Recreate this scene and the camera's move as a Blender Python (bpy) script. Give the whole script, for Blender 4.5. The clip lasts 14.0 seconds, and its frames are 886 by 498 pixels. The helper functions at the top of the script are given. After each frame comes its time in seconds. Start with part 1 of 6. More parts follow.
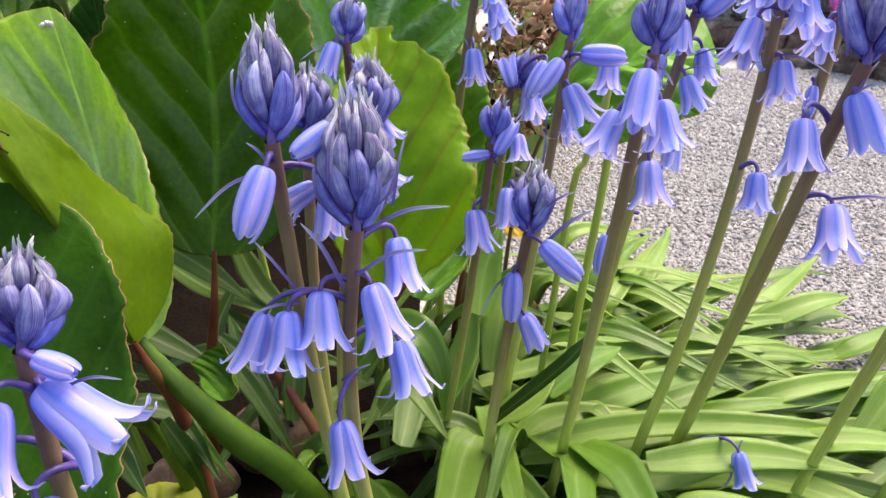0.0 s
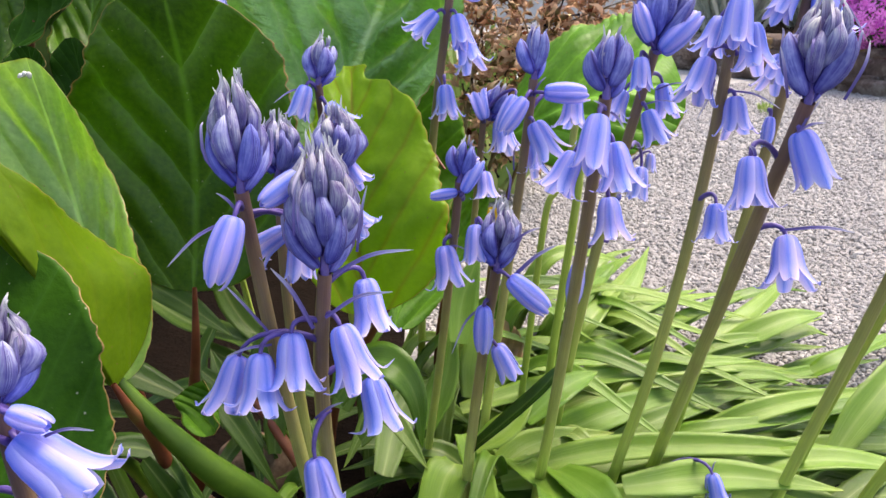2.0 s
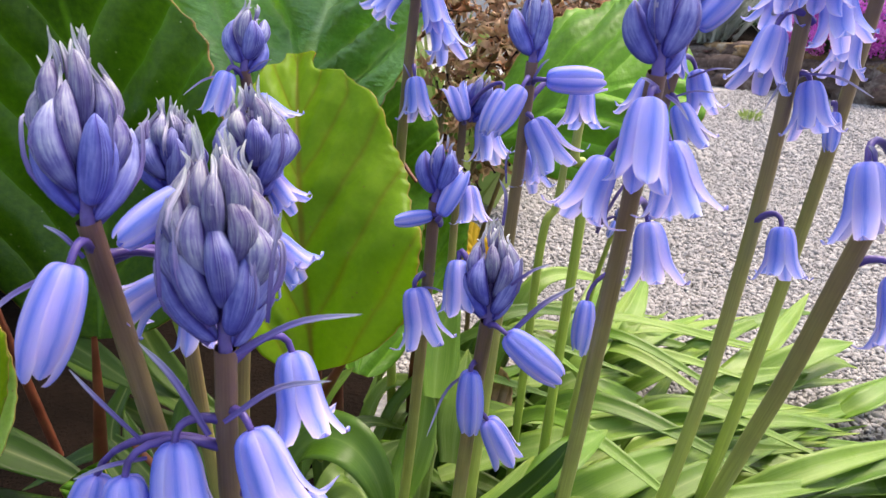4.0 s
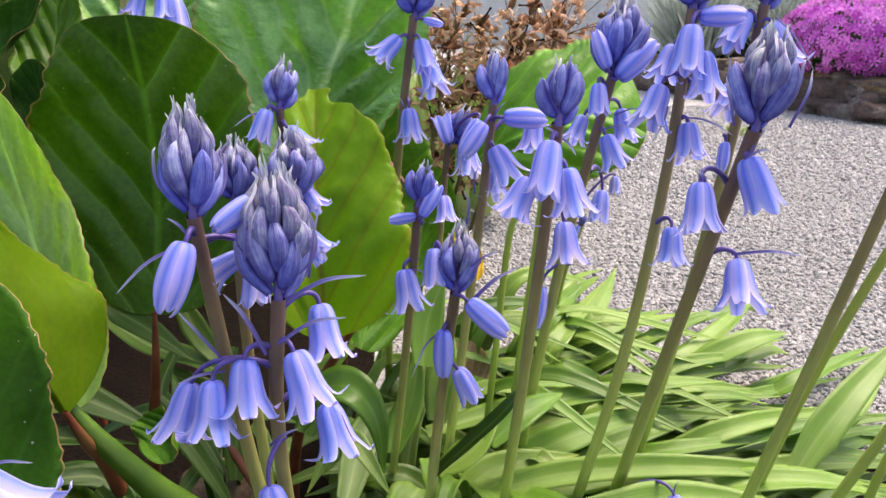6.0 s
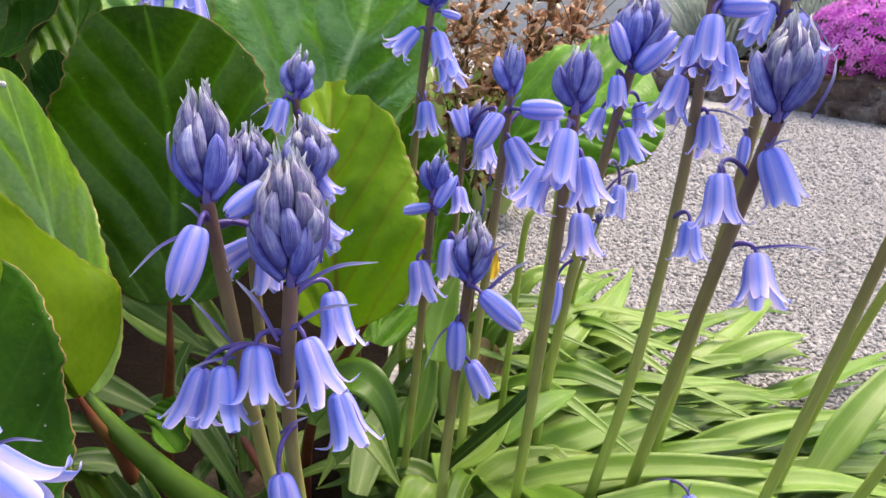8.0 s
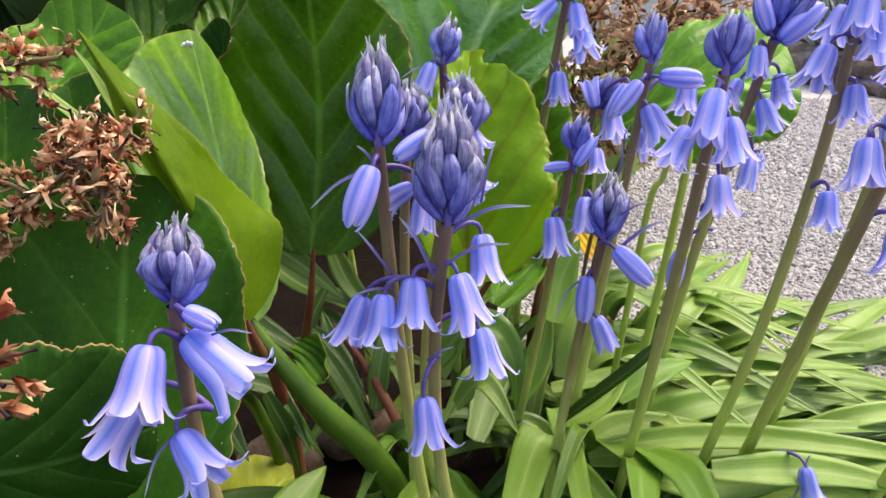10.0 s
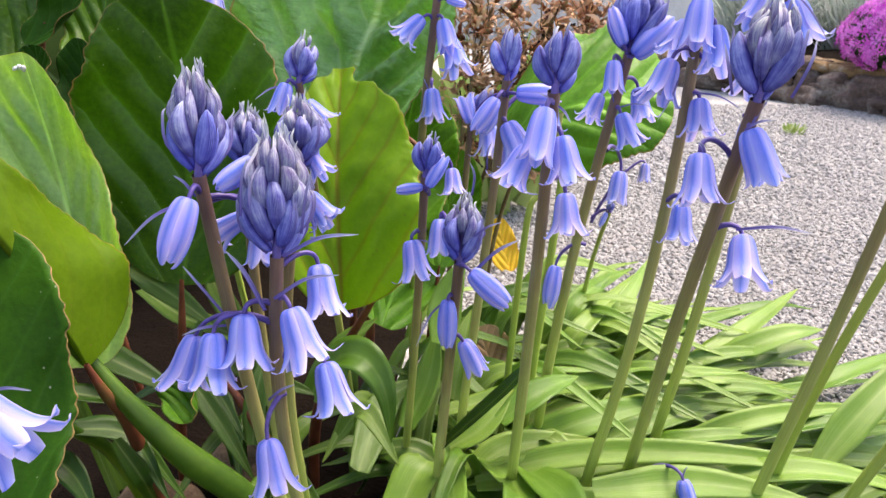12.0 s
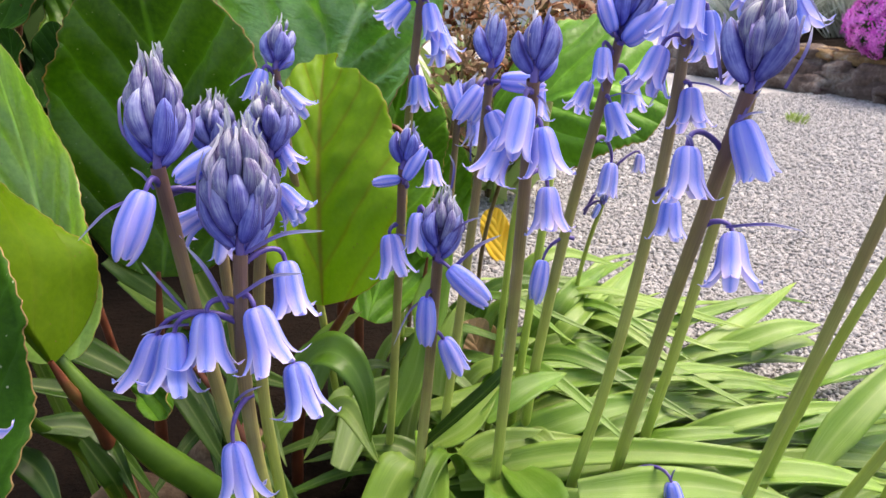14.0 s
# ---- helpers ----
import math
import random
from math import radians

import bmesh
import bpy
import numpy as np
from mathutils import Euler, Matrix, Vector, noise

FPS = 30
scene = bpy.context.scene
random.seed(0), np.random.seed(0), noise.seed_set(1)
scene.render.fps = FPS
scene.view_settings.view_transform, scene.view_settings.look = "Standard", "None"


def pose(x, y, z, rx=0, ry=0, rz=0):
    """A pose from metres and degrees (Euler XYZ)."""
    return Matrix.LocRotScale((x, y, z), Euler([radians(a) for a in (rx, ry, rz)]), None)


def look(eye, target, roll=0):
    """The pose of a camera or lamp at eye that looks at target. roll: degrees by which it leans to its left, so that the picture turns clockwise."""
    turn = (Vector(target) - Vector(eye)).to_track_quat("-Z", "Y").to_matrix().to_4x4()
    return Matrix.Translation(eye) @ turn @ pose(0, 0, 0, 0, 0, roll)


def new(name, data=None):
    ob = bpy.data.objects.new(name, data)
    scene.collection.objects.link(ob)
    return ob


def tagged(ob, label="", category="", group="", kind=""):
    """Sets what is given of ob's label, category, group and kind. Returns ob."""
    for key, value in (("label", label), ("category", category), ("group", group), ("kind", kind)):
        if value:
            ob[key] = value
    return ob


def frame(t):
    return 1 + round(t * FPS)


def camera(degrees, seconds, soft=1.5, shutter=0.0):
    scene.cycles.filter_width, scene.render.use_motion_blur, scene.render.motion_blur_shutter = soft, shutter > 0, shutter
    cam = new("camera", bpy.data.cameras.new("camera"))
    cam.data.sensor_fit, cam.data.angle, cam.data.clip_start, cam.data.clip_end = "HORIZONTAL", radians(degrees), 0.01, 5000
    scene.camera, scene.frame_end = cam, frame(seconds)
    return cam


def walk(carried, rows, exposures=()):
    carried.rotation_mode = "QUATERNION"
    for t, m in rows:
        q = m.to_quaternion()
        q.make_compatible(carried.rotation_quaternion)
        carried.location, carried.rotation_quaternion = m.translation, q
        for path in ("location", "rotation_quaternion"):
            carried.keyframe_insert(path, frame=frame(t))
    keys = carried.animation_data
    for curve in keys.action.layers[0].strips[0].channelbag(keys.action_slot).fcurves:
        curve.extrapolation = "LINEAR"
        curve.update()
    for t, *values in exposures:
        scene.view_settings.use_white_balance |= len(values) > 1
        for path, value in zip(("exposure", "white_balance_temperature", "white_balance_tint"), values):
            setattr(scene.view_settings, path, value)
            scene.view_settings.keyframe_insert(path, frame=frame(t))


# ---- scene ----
cam = camera(64.85, 14.0, 1.4)
cam.data.dof.use_dof, cam.data.dof.focus_distance, cam.data.dof.aperture_fstop = True, 0.19, 60.0
PATH = [
    (0, (0.00140, 0.00088, 0.24073), (0.00350, 0.91076, -0.12329), 0.07),
    (0.5, (-0.00218, 0.00049, 0.23769), (-0.01053, 0.90698, -0.13462), 0.91),
    (1, (-0.00258, -0.00280, 0.24070), (-0.02433, 0.90273, -0.13339), 0.99),
    (1.5, (0.00288, -0.00145, 0.24430), (-0.00620, 0.91107, -0.11293), 0.08),
    (2, (0.00826, -0.00325, 0.24863), (0.02264, 0.91548, -0.09214), -1.04),
    (2.5, (0.01216, -0.00401, 0.24993), (0.03474, 0.92054, -0.07428), -1.80),
    (2.7, (0.01432, 0.01909, 0.24121), (0.03044, 0.94397, -0.08243), -1.68),
    (3.75, (0.0112, 0.0600, 0.2350), (0.0560, 0.9750, -0.0900), -1.2),
    (4.8, (0.01021, 0.05403, 0.23040), (0.06679, 0.98423, -0.07279), -0.56),
    (5, (0.01570, 0.03070, 0.23590), (0.04948, 0.96795, -0.04842), -1.83),
    (5.5, (0.01390, -0.00430, 0.25165), (0.06622, 0.92460, -0.05625), -1.02),
    (6, (0.01425, -0.00341, 0.25016), (0.06123, 0.92317, -0.06550), -0.48),
    (6.5, (0.01490, -0.00054, 0.24877), (0.05335, 0.92509, -0.07079), -0.53),
    (7, (0.01540, 0.00071, 0.24742), (0.04728, 0.92695, -0.07111), -0.55),
    (9.3, (0.01049, -0.01026, 0.24414), (0.01526, 0.91952, -0.06552), 0.93),
    (9.5, (0.00845, -0.01144, 0.24287), (-0.00204, 0.91726, -0.06988), 0.78),
    (10, (0.00083, -0.02281, 0.24105), (-0.10632, 0.89330, -0.09135), 0.21),
    (10.5, (0.00176, -0.02761, 0.23679), (-0.14907, 0.86928, -0.13221), 1.04),
    (11, (0.00392, -0.02508, 0.23402), (-0.13178, 0.87505, -0.13114), 1.47),
    (11.5, (0.01238, -0.01466, 0.23813), (-0.04805, 0.90443, -0.09658), 0.60),
    (12, (0.02943, -0.01012, 0.24242), (0.00420, 0.91687, -0.07453), -0.35),
    (12.5, (0.03512, -0.00904, 0.24197), (0.02152, 0.91950, -0.07111), -0.34),
    (13, (0.03468, -0.00824, 0.24226), (0.02039, 0.91774, -0.07829), 0.06),
    (13.5, (0.03481, -0.00796, 0.24107), (0.02024, 0.91928, -0.07581), -0.26),
    (14, (0.03684, -0.00004, 0.24175), (0.00864, 0.92085, -0.09227), -0.07),
]
walk(cam, [(t, look(eye, target, roll)) for t, eye, target, roll in PATH], [(0, 1.45, 7350, 15), (3.5, 1.43, 7350, 15), (6.5, 1.38, 7350, 15), (9.5, 1.38, 7350, 15), (10.5, 1.48, 7350, 15), (11.5, 1.56, 7350, 15), (13.0, 1.52, 7350, 15), (14.0, 1.47, 7350, 15)])

# ---- light ----
SUN_AZ, SUN_EL = radians(50.0), radians(62.0)
world = bpy.data.worlds.new("sky_world")
scene.world = world
world.use_nodes = True
wn = world.node_tree
sky = wn.nodes.new("ShaderNodeTexSky")
sky.sky_type, sky.sun_disc = "NISHITA", False
sky.sun_elevation, sky.sun_rotation = SUN_EL, SUN_AZ
sky.air_density, sky.dust_density, sky.ozone_density = 1.0, 3.0, 1.0
wn.nodes["Background"].inputs["Strength"].default_value = 0.15
wn.links.new(sky.outputs["Color"], wn.nodes["Background"].inputs["Color"])
sun = new("sun", bpy.data.lights.new("sun", "SUN"))
sun.data.energy, sun.data.angle, sun.data.color = 1.7, radians(32.0), (1.0, 0.95, 0.88)
sun.matrix_world = look((math.sin(SUN_AZ) * 8 * math.cos(SUN_EL), math.cos(SUN_AZ) * 8 * math.cos(SUN_EL), 8 * math.sin(SUN_EL)), (0, 0.25, 0.1))


# ---- materials ----
class Nodes:
    """A node tree under construction."""

    def __init__(self, name):
        self.mat = bpy.data.materials.new(name)
        self.mat.use_nodes = True
        self.tree = self.mat.node_tree
        self.tree.nodes.clear()
        self.out = self.add("ShaderNodeOutputMaterial")

    def add(self, kind, **values):
        node = self.tree.nodes.new(kind)
        for key, value in values.items():
            sock = key.replace("_", " ")
            self.put(node, sock, value)
        return node

    def put(self, node, sock, value):
        target = node.inputs[int(sock[1:])] if sock[0] == "i" and sock[1:].isdigit() else node.inputs[sock]
        if hasattr(value, "links"):
            self.tree.links.new(value, target)
        else:
            target.default_value = value

    def math(self, op, a, b=0.0, c=0.0):
        node = self.tree.nodes.new("ShaderNodeMath")
        node.operation = op
        for k, value in enumerate((a, b, c)):
            self.put(node, "i%d" % k, value)
        return node.outputs[0]

    def ramp(self, fac, stops, mode="LINEAR"):
        node = self.tree.nodes.new("ShaderNodeValToRGB")
        node.color_ramp.interpolation = mode
        el = node.color_ramp.elements
        el[0].position, el[0].color = stops[0][0], (*stops[0][1], 1)
        el[1].position, el[1].color = stops[-1][0], (*stops[-1][1], 1)
        for pos, col in stops[1:-1]:
            e = el.new(pos)
            e.color = (*col, 1)
        self.put(node, "Fac", fac)
        return node.outputs["Color"]

    def mix(self, fac, a, b, blend="MIX"):
        node = self.tree.nodes.new("ShaderNodeMix")
        node.data_type, node.blend_type = "RGBA", blend
        self.put(node, "i0", fac)
        for k, value in ((6, a), (7, b)):
            self.put(node, "i%d" % k, value if hasattr(value, "links") else (*value, 1))
        return node.outputs[2]

    def noise(self, scale, detail=4.0, rough=0.55, vector=None, what="Fac"):
        node = self.tree.nodes.new("ShaderNodeTexNoise")
        node.inputs["Scale"].default_value, node.inputs["Detail"].default_value, node.inputs["Roughness"].default_value = scale, detail, rough
        if vector is None:
            vector = self.geo()
        self.tree.links.new(vector, node.inputs["Vector"])
        return node.outputs[what]

    def geo(self):
        return self.tree.nodes.new("ShaderNodeNewGeometry").outputs["Position"]

    def island(self):
        return self.tree.nodes.new("ShaderNodeNewGeometry").outputs["Random Per Island"]

    def random(self):
        return self.tree.nodes.new("ShaderNodeObjectInfo").outputs["Random"]

    def uv(self):
        node = self.tree.nodes.new("ShaderNodeUVMap")
        sep = self.add("ShaderNodeSeparateXYZ", Vector=node.outputs[0])
        return sep.outputs[0], sep.outputs[1], node.outputs[0]

    def stretch(self, x, y, z=1.0, vector=None):
        node = self.tree.nodes.new("ShaderNodeMapping")
        node.inputs["Scale"].default_value = (x, y, z)
        self.tree.links.new(vector, node.inputs["Vector"])
        return node.outputs[0]

    def bump(self, height, strength, distance):
        return self.add("ShaderNodeBump", Height=height, Strength=strength, Distance=distance).outputs[0]

    def surface(self, color, rough=0.5, normal=None, lucid=0.0, lucid_color=None, spec=0.5, metal=0.0):
        bsdf = self.add("ShaderNodeBsdfPrincipled", Base_Color=color if hasattr(color, "links") else (*color, 1), Roughness=rough, Metallic=metal)
        self.put(bsdf, "Specular IOR Level", spec)
        if normal is not None:
            self.put(bsdf, "Normal", normal)
        end = bsdf.outputs[0]
        if lucid > 0:
            tr = self.add("ShaderNodeBsdfTranslucent", Color=lucid_color if lucid_color is not None else color)
            mixer = self.add("ShaderNodeMixShader", i0=lucid, i1=end, i2=tr.outputs[0])
            end = mixer.outputs[0]
        self.tree.links.new(end, self.out.inputs["Surface"])
        return self.mat


def petal_material():
    """Lavender tepal with a blue midrib, fine streaks and a paler rim."""
    n = Nodes("petal_blue")
    x, y, uv = n.uv()
    side = n.math("MULTIPLY", n.math("ABSOLUTE", n.math("SUBTRACT", x, 0.5)), 2.0)
    streak = n.noise(8.0, 4.0, 0.6, n.stretch(9.0, 0.7, 1.0, uv))
    fine = n.noise(8.0, 2.0, 0.5, n.stretch(30.0, 1.2, 1.0, uv))
    blotch = n.noise(160.0, 4.0, 0.6)
    band = n.math("ADD", side, n.math("ADD", n.math("MULTIPLY", n.math("SUBTRACT", streak, 0.5), 0.8), n.math("MULTIPLY", n.math("SUBTRACT", fine, 0.5), 0.25)))
    col = n.ramp(band, [(0.0, (0.15, 0.25, 0.80)), (0.12, (0.24, 0.33, 0.86)), (0.32, (0.37, 0.42, 0.92)), (0.65, (0.50, 0.52, 0.95)), (1.0, (0.70, 0.69, 0.98))])
    violet = n.ramp(blotch, [(0.42, (0.0, 0.0, 0.0)), (0.72, (0.40, 0.40, 0.40))])
    col = n.mix(violet, col, n.mix(1.0, col, (1.12, 0.84, 0.98), "MULTIPLY"))
    run = n.math("ADD", y, n.math("MULTIPLY", n.math("SUBTRACT", blotch, 0.5), 0.25))
    tip = n.ramp(run, [(0.0, (0.60, 0.58, 0.90)), (0.2, (0.86, 0.88, 1.0)), (0.55, (0.98, 0.96, 1.0)), (0.82, (1.14, 1.08, 1.03)), (1.0, (1.36, 1.26, 1.1))])
    col = n.mix(1.0, col, tip, "MULTIPLY")
    tint = n.ramp(n.random(), [(0.0, (0.80, 0.90, 1.02)), (0.5, (1.0, 0.98, 1.0)), (1.0, (1.10, 1.02, 1.0))])
    col = n.mix(1.0, col, tint, "MULTIPLY")
    height = n.math("ADD", streak, n.math("MULTIPLY", fine, 0.6))
    return n.surface(col, 0.5, n.bump(height, 0.35, 0.0005), 0.34, col, 0.25)


def bud_material(tone):
    """Closed tepals: dark seams, streaks, blue below and ashen lilac above."""
    n = Nodes("bud_skin")
    x, y, uv = n.uv()
    third = n.math("FRACT", n.math("ADD", n.math("MULTIPLY", x, 3.0), n.math("MULTIPLY", y, 0.22)))
    edge = n.math("MULTIPLY", n.math("ABSOLUTE", n.math("SUBTRACT", third, 0.5)), 2.0)
    streak = n.noise(3.0, 4.0, 0.6, n.stretch(9.0, 1.1, 1.0, uv))
    cloud = n.noise(240.0, 4.0, 0.6)
    f = n.math("ADD", n.math("MULTIPLY", streak, 0.55), n.math("MULTIPLY", cloud, 0.45))
    blue = n.ramp(f, [(0.30, (0.06, 0.07, 0.31)), (0.48, (0.15, 0.18, 0.53)), (0.70, (0.33, 0.36, 0.72))])
    grey = n.ramp(f, [(0.30, (0.055, 0.035, 0.13)), (0.43, (0.17, 0.15, 0.28)), (0.55, (0.32, 0.33, 0.39)), (0.68, (0.50, 0.55, 0.47))])
    col = n.mix(tone, blue, grey)
    # Seam lines and bud feet also hold painted shade between crowded buds.
    seam_shade = n.ramp(edge, [(0.45, (1.05, 1.05, 1.03)), (0.78, (0.62, 0.54, 0.78)), (0.95, (0.20, 0.13, 0.36))])
    col = n.mix(1.0, col, seam_shade, "MULTIPLY")
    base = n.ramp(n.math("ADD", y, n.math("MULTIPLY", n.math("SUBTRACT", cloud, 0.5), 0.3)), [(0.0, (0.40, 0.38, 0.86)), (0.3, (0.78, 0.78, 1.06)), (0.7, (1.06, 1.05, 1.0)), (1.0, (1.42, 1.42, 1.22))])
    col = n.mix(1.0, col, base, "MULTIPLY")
    tint = n.ramp(n.random(), [(0.0, (0.72, 0.74, 0.90)), (0.5, (0.98, 0.96, 1.0)), (1.0, (1.18, 1.20, 1.10))])
    col = n.mix(1.0, col, tint, "MULTIPLY")
    return n.surface(col, 0.52, n.bump(n.math("ADD", streak, n.math("MULTIPLY", edge, -0.5)), 0.35, 0.0006), 0.14, col, 0.25)


def stem_material(name, bare):
    n = Nodes(name)
    x, y, uv = n.uv()
    streak = n.noise(6.0, 3.0, 0.6, n.stretch(6.0, 2.0, 1.0, uv))
    blotch = n.noise(90.0, 3.0, 0.5)
    along = n.math("ADD", y, n.math("MULTIPLY", n.math("SUBTRACT", blotch, 0.5), 0.18))
    stops = [(0.0, (0.30, 0.44, 0.07)), (0.6, (0.36, 0.44, 0.08)), (1.0, (0.34, 0.36, 0.10))] if bare else [
        (0.0, (0.39, 0.58, 0.08)), (0.3, (0.43, 0.54, 0.095)), (0.58, (0.36, 0.37, 0.11)), (0.80, (0.25, 0.185, 0.085)), (1.0, (0.155, 0.085, 0.075))]
    col = n.ramp(along, stops)
    shade = n.ramp(streak, [(0.25, (0.78, 0.78, 0.78)), (0.75, (1.2, 1.2, 1.15))])
    col = n.mix(1.0, col, shade, "MULTIPLY")
    return n.surface(col, 0.45, n.bump(streak, 0.15, 0.0004), 0.0, None, 0.4)


def bract_material():
    n = Nodes("bract_skin")
    x, y, uv = n.uv()
    f = n.noise(4.0, 3.0, 0.5, n.stretch(4.0, 2.0, 1.0, uv))
    col = n.ramp(n.math("ADD", y, n.math("MULTIPLY", n.math("SUBTRACT", f, 0.5), 0.4)), [(0.0, (0.10, 0.07, 0.30)), (0.45, (0.22, 0.18, 0.44)), (0.8, (0.42, 0.40, 0.58)), (1.0, (0.56, 0.55, 0.60))])
    return n.surface(col, 0.5, None, 0.15, col, 0.3)


def pale_bract_material():
    n = Nodes("bract_tip")
    x, y, uv = n.uv()
    f = n.noise(4.0, 3.0, 0.5, n.stretch(4.0, 2.0, 1.0, uv))
    col = n.ramp(n.math("ADD", y, n.math("MULTIPLY", n.math("SUBTRACT", f, 0.5), 0.4)), [(0.0, (0.20, 0.16, 0.38)), (0.4, (0.40, 0.37, 0.55)), (0.75, (0.62, 0.62, 0.66)), (1.0, (0.80, 0.81, 0.74))])
    return n.surface(col, 0.5, None, 0.25, col, 0.3)


def pedicel_material():
    n = Nodes("pedicel_skin")
    col = n.ramp(n.noise(300.0, 3.0), [(0.3, (0.06, 0.035, 0.17)), (0.7, (0.12, 0.08, 0.32))])
    return n.surface(col, 0.4, None, 0.0, None, 0.4)


def strap_material(tone):
    n = Nodes("strap_leaf_skin")
    x, y, uv = n.uv()
    lines = n.noise(5.0, 4.0, 0.65, n.stretch(16.0, 0.35, 1.0, uv))
    patch = n.noise(30.0, 4.0, 0.55)
    f = n.math("ADD", n.math("MULTIPLY", lines, 0.55), n.math("MULTIPLY", patch, 0.45))
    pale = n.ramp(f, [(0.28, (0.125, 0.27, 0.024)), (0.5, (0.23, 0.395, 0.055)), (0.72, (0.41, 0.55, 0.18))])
    # The deep ramp also paints shade on leaves low beside the bergenia.
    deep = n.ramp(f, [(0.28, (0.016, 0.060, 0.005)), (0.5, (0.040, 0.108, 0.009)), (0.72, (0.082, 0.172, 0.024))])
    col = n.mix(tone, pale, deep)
    keel = n.math("ABSOLUTE", n.math("SUBTRACT", x, 0.5))
    col = n.mix(n.ramp(keel, [(0.0, (0.30, 0.30, 0.30)), (0.035, (0.12, 0.12, 0.12)), (0.10, (0.0, 0.0, 0.0))]), col, (0.50, 0.62, 0.24))
    foot = n.ramp(y, [(0.0, (1.2, 1.12, 1.25)), (0.25, (1.0, 1.0, 1.0)), (0.9, (1.0, 1.0, 1.0)), (1.0, (1.25, 1.1, 0.8))])
    col = n.mix(1.0, col, foot, "MULTIPLY")
    tint = n.ramp(n.random(), [(0.0, (0.58, 0.74, 0.48)), (0.35, (0.84, 0.92, 0.75)), (0.7, (1.05, 1.02, 1.05)), (1.0, (1.30, 1.18, 1.45))])
    col = n.mix(1.0, col, tint, "MULTIPLY")
    return n.surface(col, 0.31, n.bump(n.math("ADD", lines, n.math("MULTIPLY", patch, 0.4)), 0.30, 0.0006), 0.36, n.mix(1.0, col, (1.05, 1.1, 0.45), "MULTIPLY"), 0.45)


def bergenia_material(kind):
    tones = {
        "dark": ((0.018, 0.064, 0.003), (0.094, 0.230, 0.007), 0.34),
        "mid": ((0.05, 0.16, 0.010), (0.14, 0.34, 0.025), 0.28),
        "light": ((0.092, 0.260, 0.036), (0.275, 0.52, 0.125), 0.26),
        "fresh": ((0.17, 0.34, 0.05), (0.39, 0.57, 0.18), 0.42),
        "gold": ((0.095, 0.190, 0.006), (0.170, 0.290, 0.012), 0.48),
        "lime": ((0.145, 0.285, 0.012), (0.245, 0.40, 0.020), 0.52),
        "yellow": ((0.40, 0.36, 0.03), (0.24, 0.34, 0.04), 0.3),
        "orange": ((0.72, 0.56, 0.05), (0.70, 0.38, 0.02), 0.1),
        # deep and curl: leaf green darkened to paint shade from overhanging leaves.
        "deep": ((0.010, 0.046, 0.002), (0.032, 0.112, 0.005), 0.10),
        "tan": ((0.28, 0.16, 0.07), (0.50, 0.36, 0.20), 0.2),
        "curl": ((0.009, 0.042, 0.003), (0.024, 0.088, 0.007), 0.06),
        "under": ((0.045, 0.130, 0.010), (0.090, 0.205, 0.022), 0.1),
    }
    low, high, lucid = tones[kind]
    n = Nodes("bergenia_leaf_" + kind)
    x, y, uv = n.uv()
    side = n.math("ABSOLUTE", n.math("SUBTRACT", x, 0.5))
    patch = n.noise(13.0, 4.0, 0.5)
    fine = n.noise(420.0, 3.0, 0.6)
    girth = n.math("POWER", n.math("MAXIMUM", n.math("MULTIPLY", n.math("MULTIPLY", y, n.math("SUBTRACT", 1.0, y)), 4.0), 0.0), 0.45)
    slant = n.math("SUBTRACT", n.math("MULTIPLY", y, 4.6), n.math("MULTIPLY", n.math("MULTIPLY", side, girth), 5.2))
    slant = n.math("ADD", slant, n.math("MULTIPLY", n.math("SUBTRACT", patch, 0.5), 0.8))
    tooth = n.math("ABSOLUTE", n.math("SUBTRACT", n.math("FRACT", slant), 0.5))
    rib = n.ramp(tooth, [(0.0, (1, 1, 1)), (0.025, (0.6, 0.6, 0.6)), (0.10, (0, 0, 0))])
    mid = n.ramp(n.math("ADD", side, n.math("MULTIPLY", y, 0.006)), [(0.0, (1, 1, 1)), (0.012, (0.8, 0.8, 0.8)), (0.028, (0, 0, 0))])
    cloth = n.noise(70.0, 3.0, 0.5)
    branch = n.noise(5.0, 3.0, 0.5, n.stretch(5.0, 9.0, 1.0, uv))
    faint = {"fresh": 0.14, "gold": 0.35, "deep": 0.3, "curl": 0.3}.get(kind, 0.5)
    veins = n.math("MAXIMUM", n.math("MULTIPLY", rib, faint), n.math("MULTIPLY", mid, 0.8))
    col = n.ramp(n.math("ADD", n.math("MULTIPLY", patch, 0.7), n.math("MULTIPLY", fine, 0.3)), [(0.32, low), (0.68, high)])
    vein_col = {"gold": (0.16, 0.20, 0.02), "lime": (0.24, 0.06, 0.02), "light": (0.55, 0.70, 0.38)}.get(kind) or tuple(min(1.0, c * 1.6 + 0.02) for c in high)
    col = n.mix(n.math("MULTIPLY", veins, 0.65 if kind == "light" else 0.55), col, vein_col)
    mottle = n.ramp(n.math("ADD", n.math("MULTIPLY", branch, 0.6), n.math("MULTIPLY", n.math("MINIMUM", n.math("MULTIPLY", tooth, 2.2), 1.0), 0.4)), [(0.35, (1.16, 1.12, 1.18)), (0.6, (1.0, 1.0, 1.0)), (0.85, (0.84, 0.87, 0.82))])
    col = n.mix(1.0 if kind in ("light", "dark", "mid", "fresh") else 0.3, col, n.mix(1.0, col, mottle, "MULTIPLY"))
    rim = n.math("MAXIMUM", n.math("MULTIPLY", side, 2.0), 0.0)
